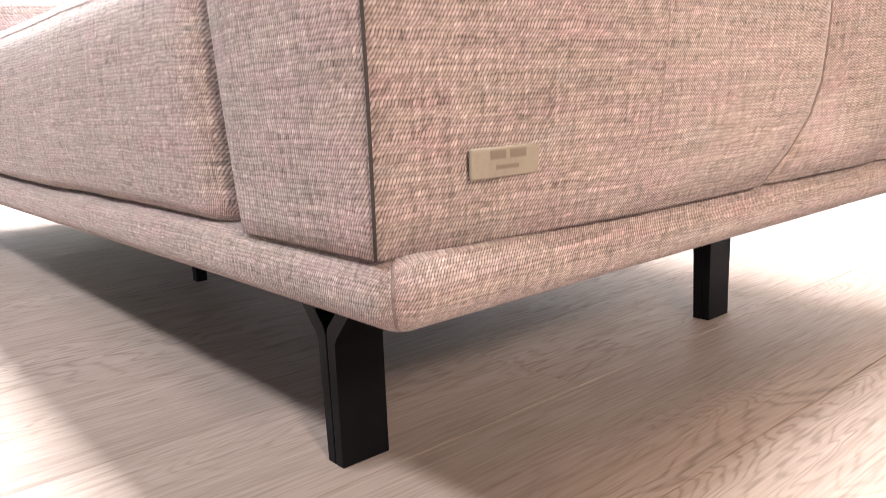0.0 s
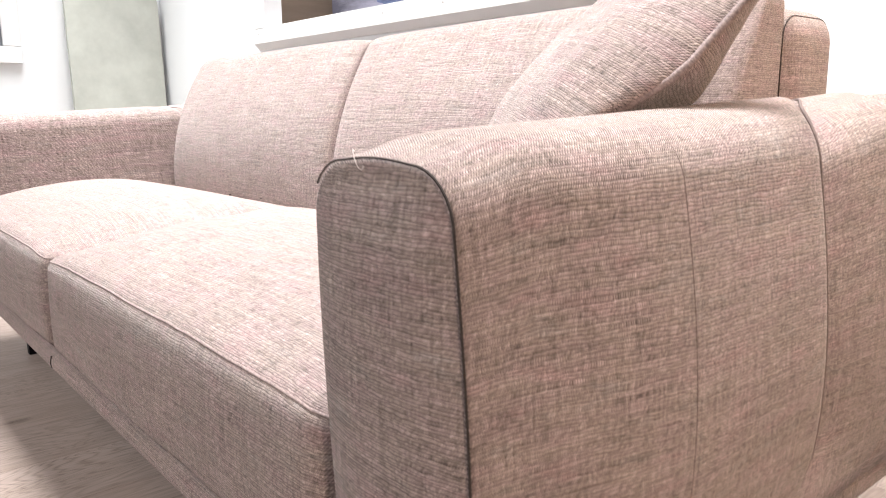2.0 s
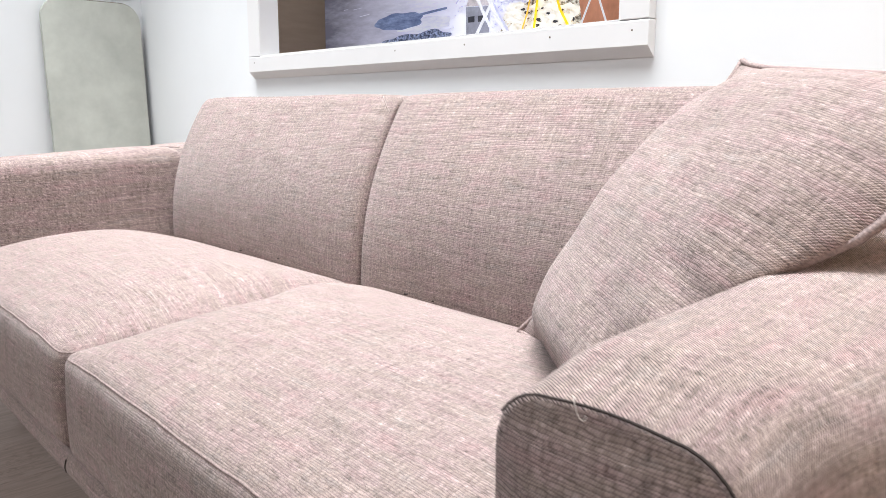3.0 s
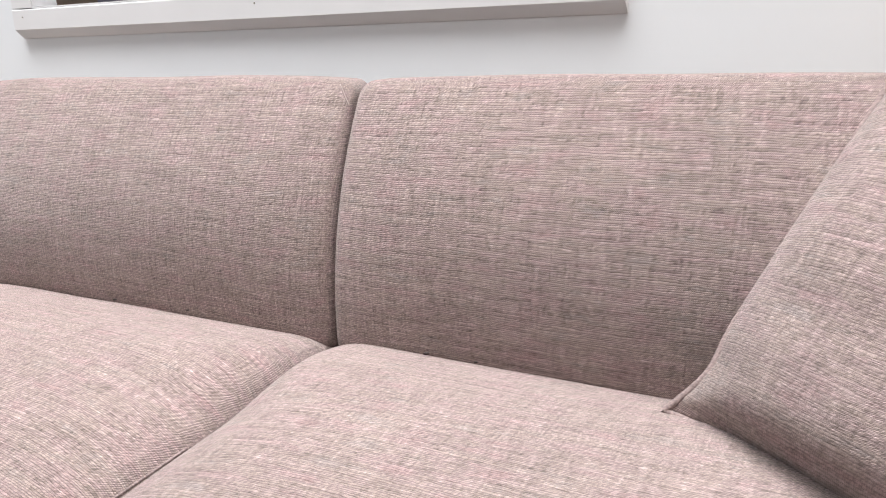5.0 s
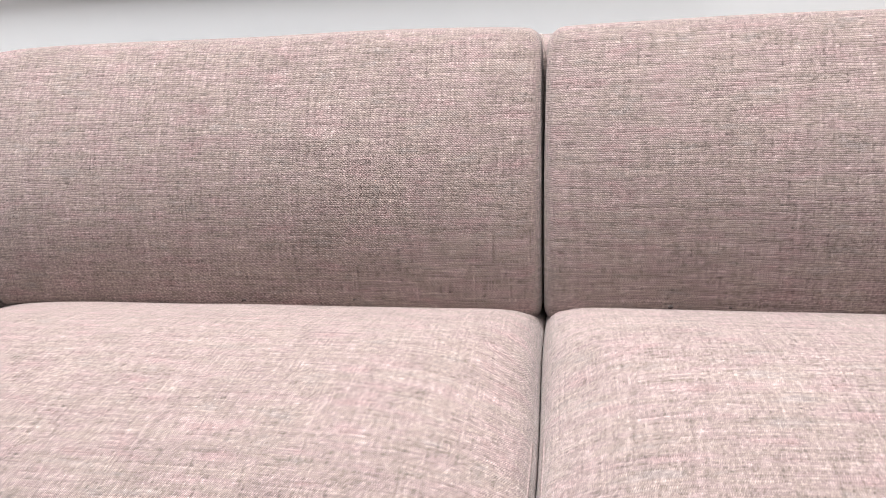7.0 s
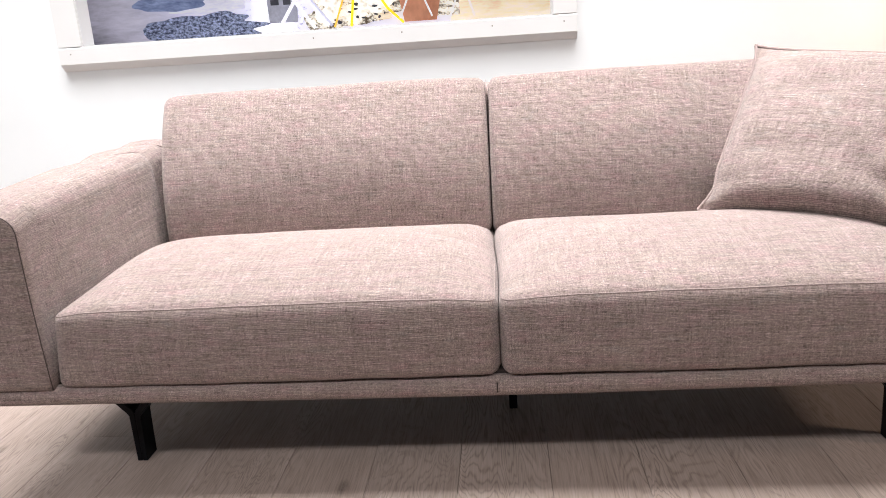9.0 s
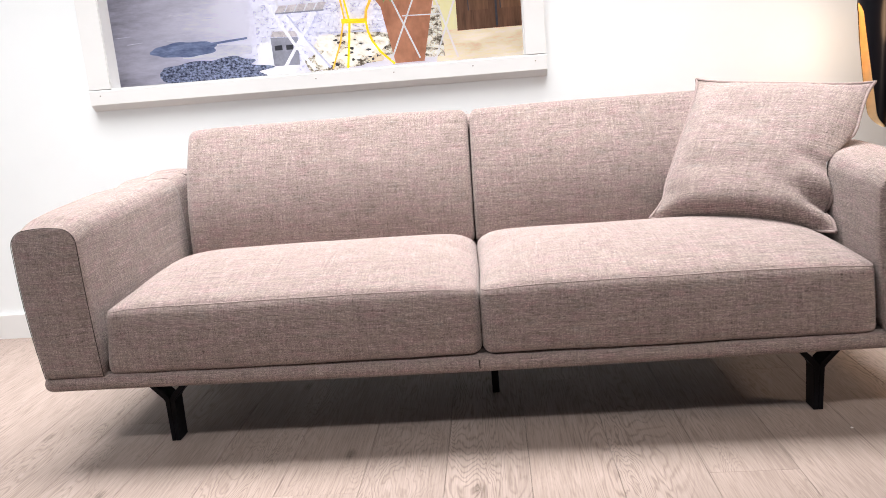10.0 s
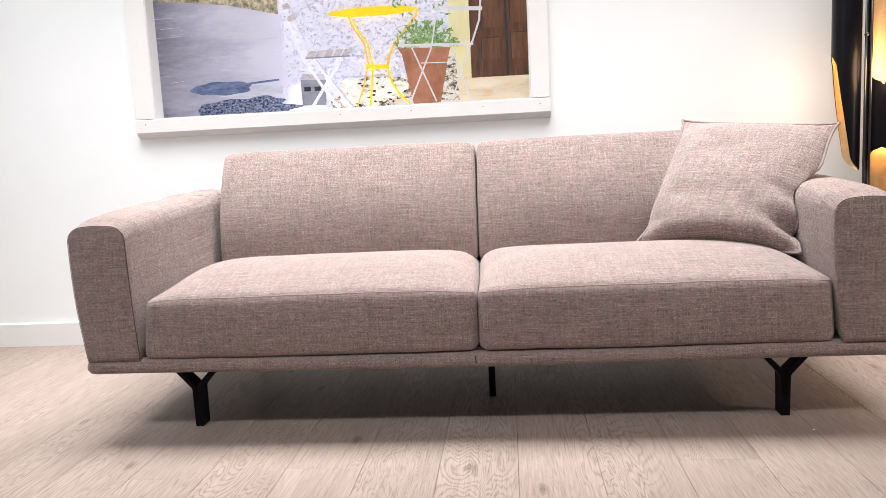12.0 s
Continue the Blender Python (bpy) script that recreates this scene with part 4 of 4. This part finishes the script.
# ---- floor lamp ----
def cut_tube(cx, cy, r, z0, z1, facing, cuts, mat_out, mat_in, parent, name):
    """A thin tube whose wall is cut away in rounded slots; facing is the slots' direction in radians."""
    rows = 120

    def half(z):
        best = 0.0
        for a, b, amp in cuts:
            if amp > 1.5 and z < b:  # slanting quill cut, wider towards the foot
                k = (b - z) / (b - z0)
                best = max(best, (0.55 + (amp - 0.55) * k) * math.sqrt(min(1.0, (b - z) / 0.035)))
            elif a < z < b:
                e = min(z - a, b - z) / 0.055
                best = max(best, amp * (math.sqrt(max(0.0, 1 - (1 - min(1, e)) ** 2))))
        if cuts[0][2] > 1.5 and z < z0 + 0.06:  # the tongue left at the foot ends round
            best = math.pi - (math.pi - best) * math.sqrt(max(0.0004, 1 - (1 - (z - z0) / 0.06) ** 2))
        return best

    shell = None
    for rad, mat, nm in ((r, mat_out, name), (r - 0.0035, mat_in, "liner")):
        bm, rings = bmesh.new(), []
        for i in range(rows + 1):
            z = z0 + (z1 - z0) * i / rows
            h = half(z)
            ring = []
            for k in range(41):
                a = facing + h + (2 * math.pi - 2 * h) * k / 40
                ring.append(bm.verts.new((cx + rad * math.cos(a), cy + rad * math.sin(a), z)))
            rings.append(ring)
        for a, b in zip(rings, rings[1:]):
            for k in range(40):
                bm.faces.new((a[k], a[k + 1], b[k + 1], b[k]))
        bmesh.ops.remove_doubles(bm, verts=bm.verts, dist=1e-5)
        if shell is None:
            shell = part(nm, bm, mat, parent, "black lacquered tube with rounded gold-lined cut-outs")
        else:
            part(nm, bm, mat, shell, "gold inner lining")
    return shell


def floor_lamp():
    x, y = 1.50, 0.95
    lamp = thing("floor_lamp", (x, y, 0), "tall floor lamp of black tubes with gold-lined glowing cut-outs", "floor lamp")
    part("foot", pad((x - 0.16, y - 0.16, 0.0), (x + 0.16, y + 0.16, 0.018), 0.006, (4, 4, 1)), GLOSS, lamp, "heavy black foot plate")
    for dx in (-0.012, 0.009):
        part("rod", tube([(x + dx, y - 0.055, 0.016), (x + dx, y - 0.055, 1.78)], 0.004, 10), CHROME, lamp, "thin dark chrome rod")
    for z in (1.203, 1.45):
        part("knob", tube([(x - 0.012, y - 0.070, z), (x - 0.012, y - 0.052, z)], 0.006, 10), CHROME, lamp)
    cut_tube(x - 0.060, y, 0.053, 0.69, 1.78, math.radians(172), [(0.60, 1.135, 1.85)], GLOSS, GOLD, lamp, "tube")
    cut_tube(x + 0.064, y - 0.01, 0.052, 0.30, 1.60, math.radians(258), [(0.40, 0.775, 1.0), (1.025, 1.50, 1.0)], GLOSS, GOLD, lamp, "tube")
    for px, py, z in ((x - 0.050, y + 0.01, 1.165), (x + 0.064, y - 0.01, 0.998), (x + 0.064, y - 0.01, 0.802)):
        part("bulb", pad((px - 0.014, py - 0.014, z - 0.014), (px + 0.014, py + 0.014, z + 0.014), 0.0135, (1, 1, 1)), BULB, lamp, "small warm glowing bulb")


floor_lamp()


# ---- at the side wall ----
def felt_screen():
    x0 = XL + 0.004
    y0, y1, zt, r = 0.755, 1.222, 1.365, 0.09
    pts = [(y0, 0.0), (y1, 0.0)]
    pts += [(y1 - r * (1 - math.cos(a)), zt - r + r * math.sin(a)) for a in [math.pi / 2 * i / 8 for i in range(9)]]
    pts += [(y0 + r * (1 - math.sin(a)), zt - r + r * math.cos(a)) for a in [math.pi / 2 * i / 8 for i in range(9)]]
    screen = thing("leaning_panel", (x0 + 0.03, (y0 + y1) / 2, 0), "pale grey-green panel with rounded top against the wall", "panel")

    def tilt(x, z):
        """The foot stands further off the wall than the top."""
        return x + 0.085 * (1 - z / zt)

    bm = extrude_profile(pts, 0, x0 + 0.012, x0 + 0.040)
    for v in bm.verts:
        v.co.x = tilt(v.co.x, v.co.z)
    part("face", bm, SCREENCLOTH, screen, "", False)
    rim = [(tilt(x0 + 0.026, z), y, z) for y, z in pts[1:]]
    part("edge_strip", tube(rim[:11], 0.005, 8), INK, screen, "dark brown edge strip")


felt_screen()


def side_frame():
    fr = thing("side_frame", (XL + 0.02, 0.3, 1.0), "white frame with a dark print on the side wall", "picture frame")
    x0, x1, ya, yb, za, zb, w = XL + 0.002, XL + 0.03, -0.9, 0.55, 0.95, 1.85, 0.08
    part("rail", box((x0, ya, za), (x1, yb, za + w), 0.003), TRIM, fr, smooth=False)
    part("rail", box((x0, ya, zb - w), (x1, yb, zb), 0.003), TRIM, fr, smooth=False)
    part("stile", box((x0, ya, za + w + 0.001), (x1, ya + w, zb - w - 0.001), 0.003), TRIM, fr, smooth=False)
    part("stile", box((x0, yb - w, za + w + 0.001), (x1, yb, zb - w - 0.001), 0.003), TRIM, fr, smooth=False)
    part("print", box((x0, ya + w, za + w), (x0 + 0.012, yb - w, zb - w)), plain("dark_print", (0.12, 0.13, 0.14), 0.4, 0, 0.5, (4, 4, 4)), fr, "dark print", False)


side_frame()


def wall_boards():
    wb = thing("wall_boards", (XL + 0.01, 0.9, 1.4), "white vertical boards with dark narrow joints on the wall", "wall boards", kind="structure")
    part("backing", box((XL + 0.001, 0.56, 1.40), (XL + 0.004, 1.20, 2.20)), INK, wb, "", False)
    for i in range(6):
        ya = 0.565 + i * 0.105
        part("board", box((XL + 0.005, ya, 1.40), (XL + 0.009, ya + 0.099, 2.20), 0.001), TRIM, wb, "", False)


wall_boards()


# ---- plank floor (last) ----
def plank_floor():
    floor = structure("floor", box((XL - 0.1, YF - 0.1, -0.06), (XR + 0.1, WALL_Y + 0.055, -0.012)), DARKGAP, "pale limed oak plank floor", "floor")
    pitch, x_line, long_ = 0.2138, -0.097, 2.2
    meshes = {}
    i0, i1 = math.floor((XL - x_line) / pitch), math.ceil((XR - x_line) / pitch)
    for i in range(i0, i1):
        xa = x_line + i * pitch
        start = YF - random.uniform(0, long_)
        if i == 3:
            start = -0.207 - 3 * long_
        y = start
        while y < WALL_Y:
            a, b = max(y, YF - 0.05), min(y + long_, WALL_Y - 0.001)
            if b - a > 0.02:
                key = round(b - a, 4)
                if key not in meshes:
                    bm = box((0.00045, 0.0002, -0.012), (pitch - 0.00045, b - a - 0.0002, 0.0))
                    bmesh.ops.bevel(bm, geom=[e for e in bm.edges if all(v.co.z > -0.001 for v in e.verts)], offset=0.0005, segments=1, affect="EDGES")
                    me = bpy.data.meshes.new("plank")
                    bm.to_mesh(me)
                    bm.free()
                    me.materials.append(OAK)
                    meshes[key] = me
                ob = new("plank", meshes[key])
                ob.parent, ob.location = floor, (xa, a, 0)
            y += long_


plank_floor()
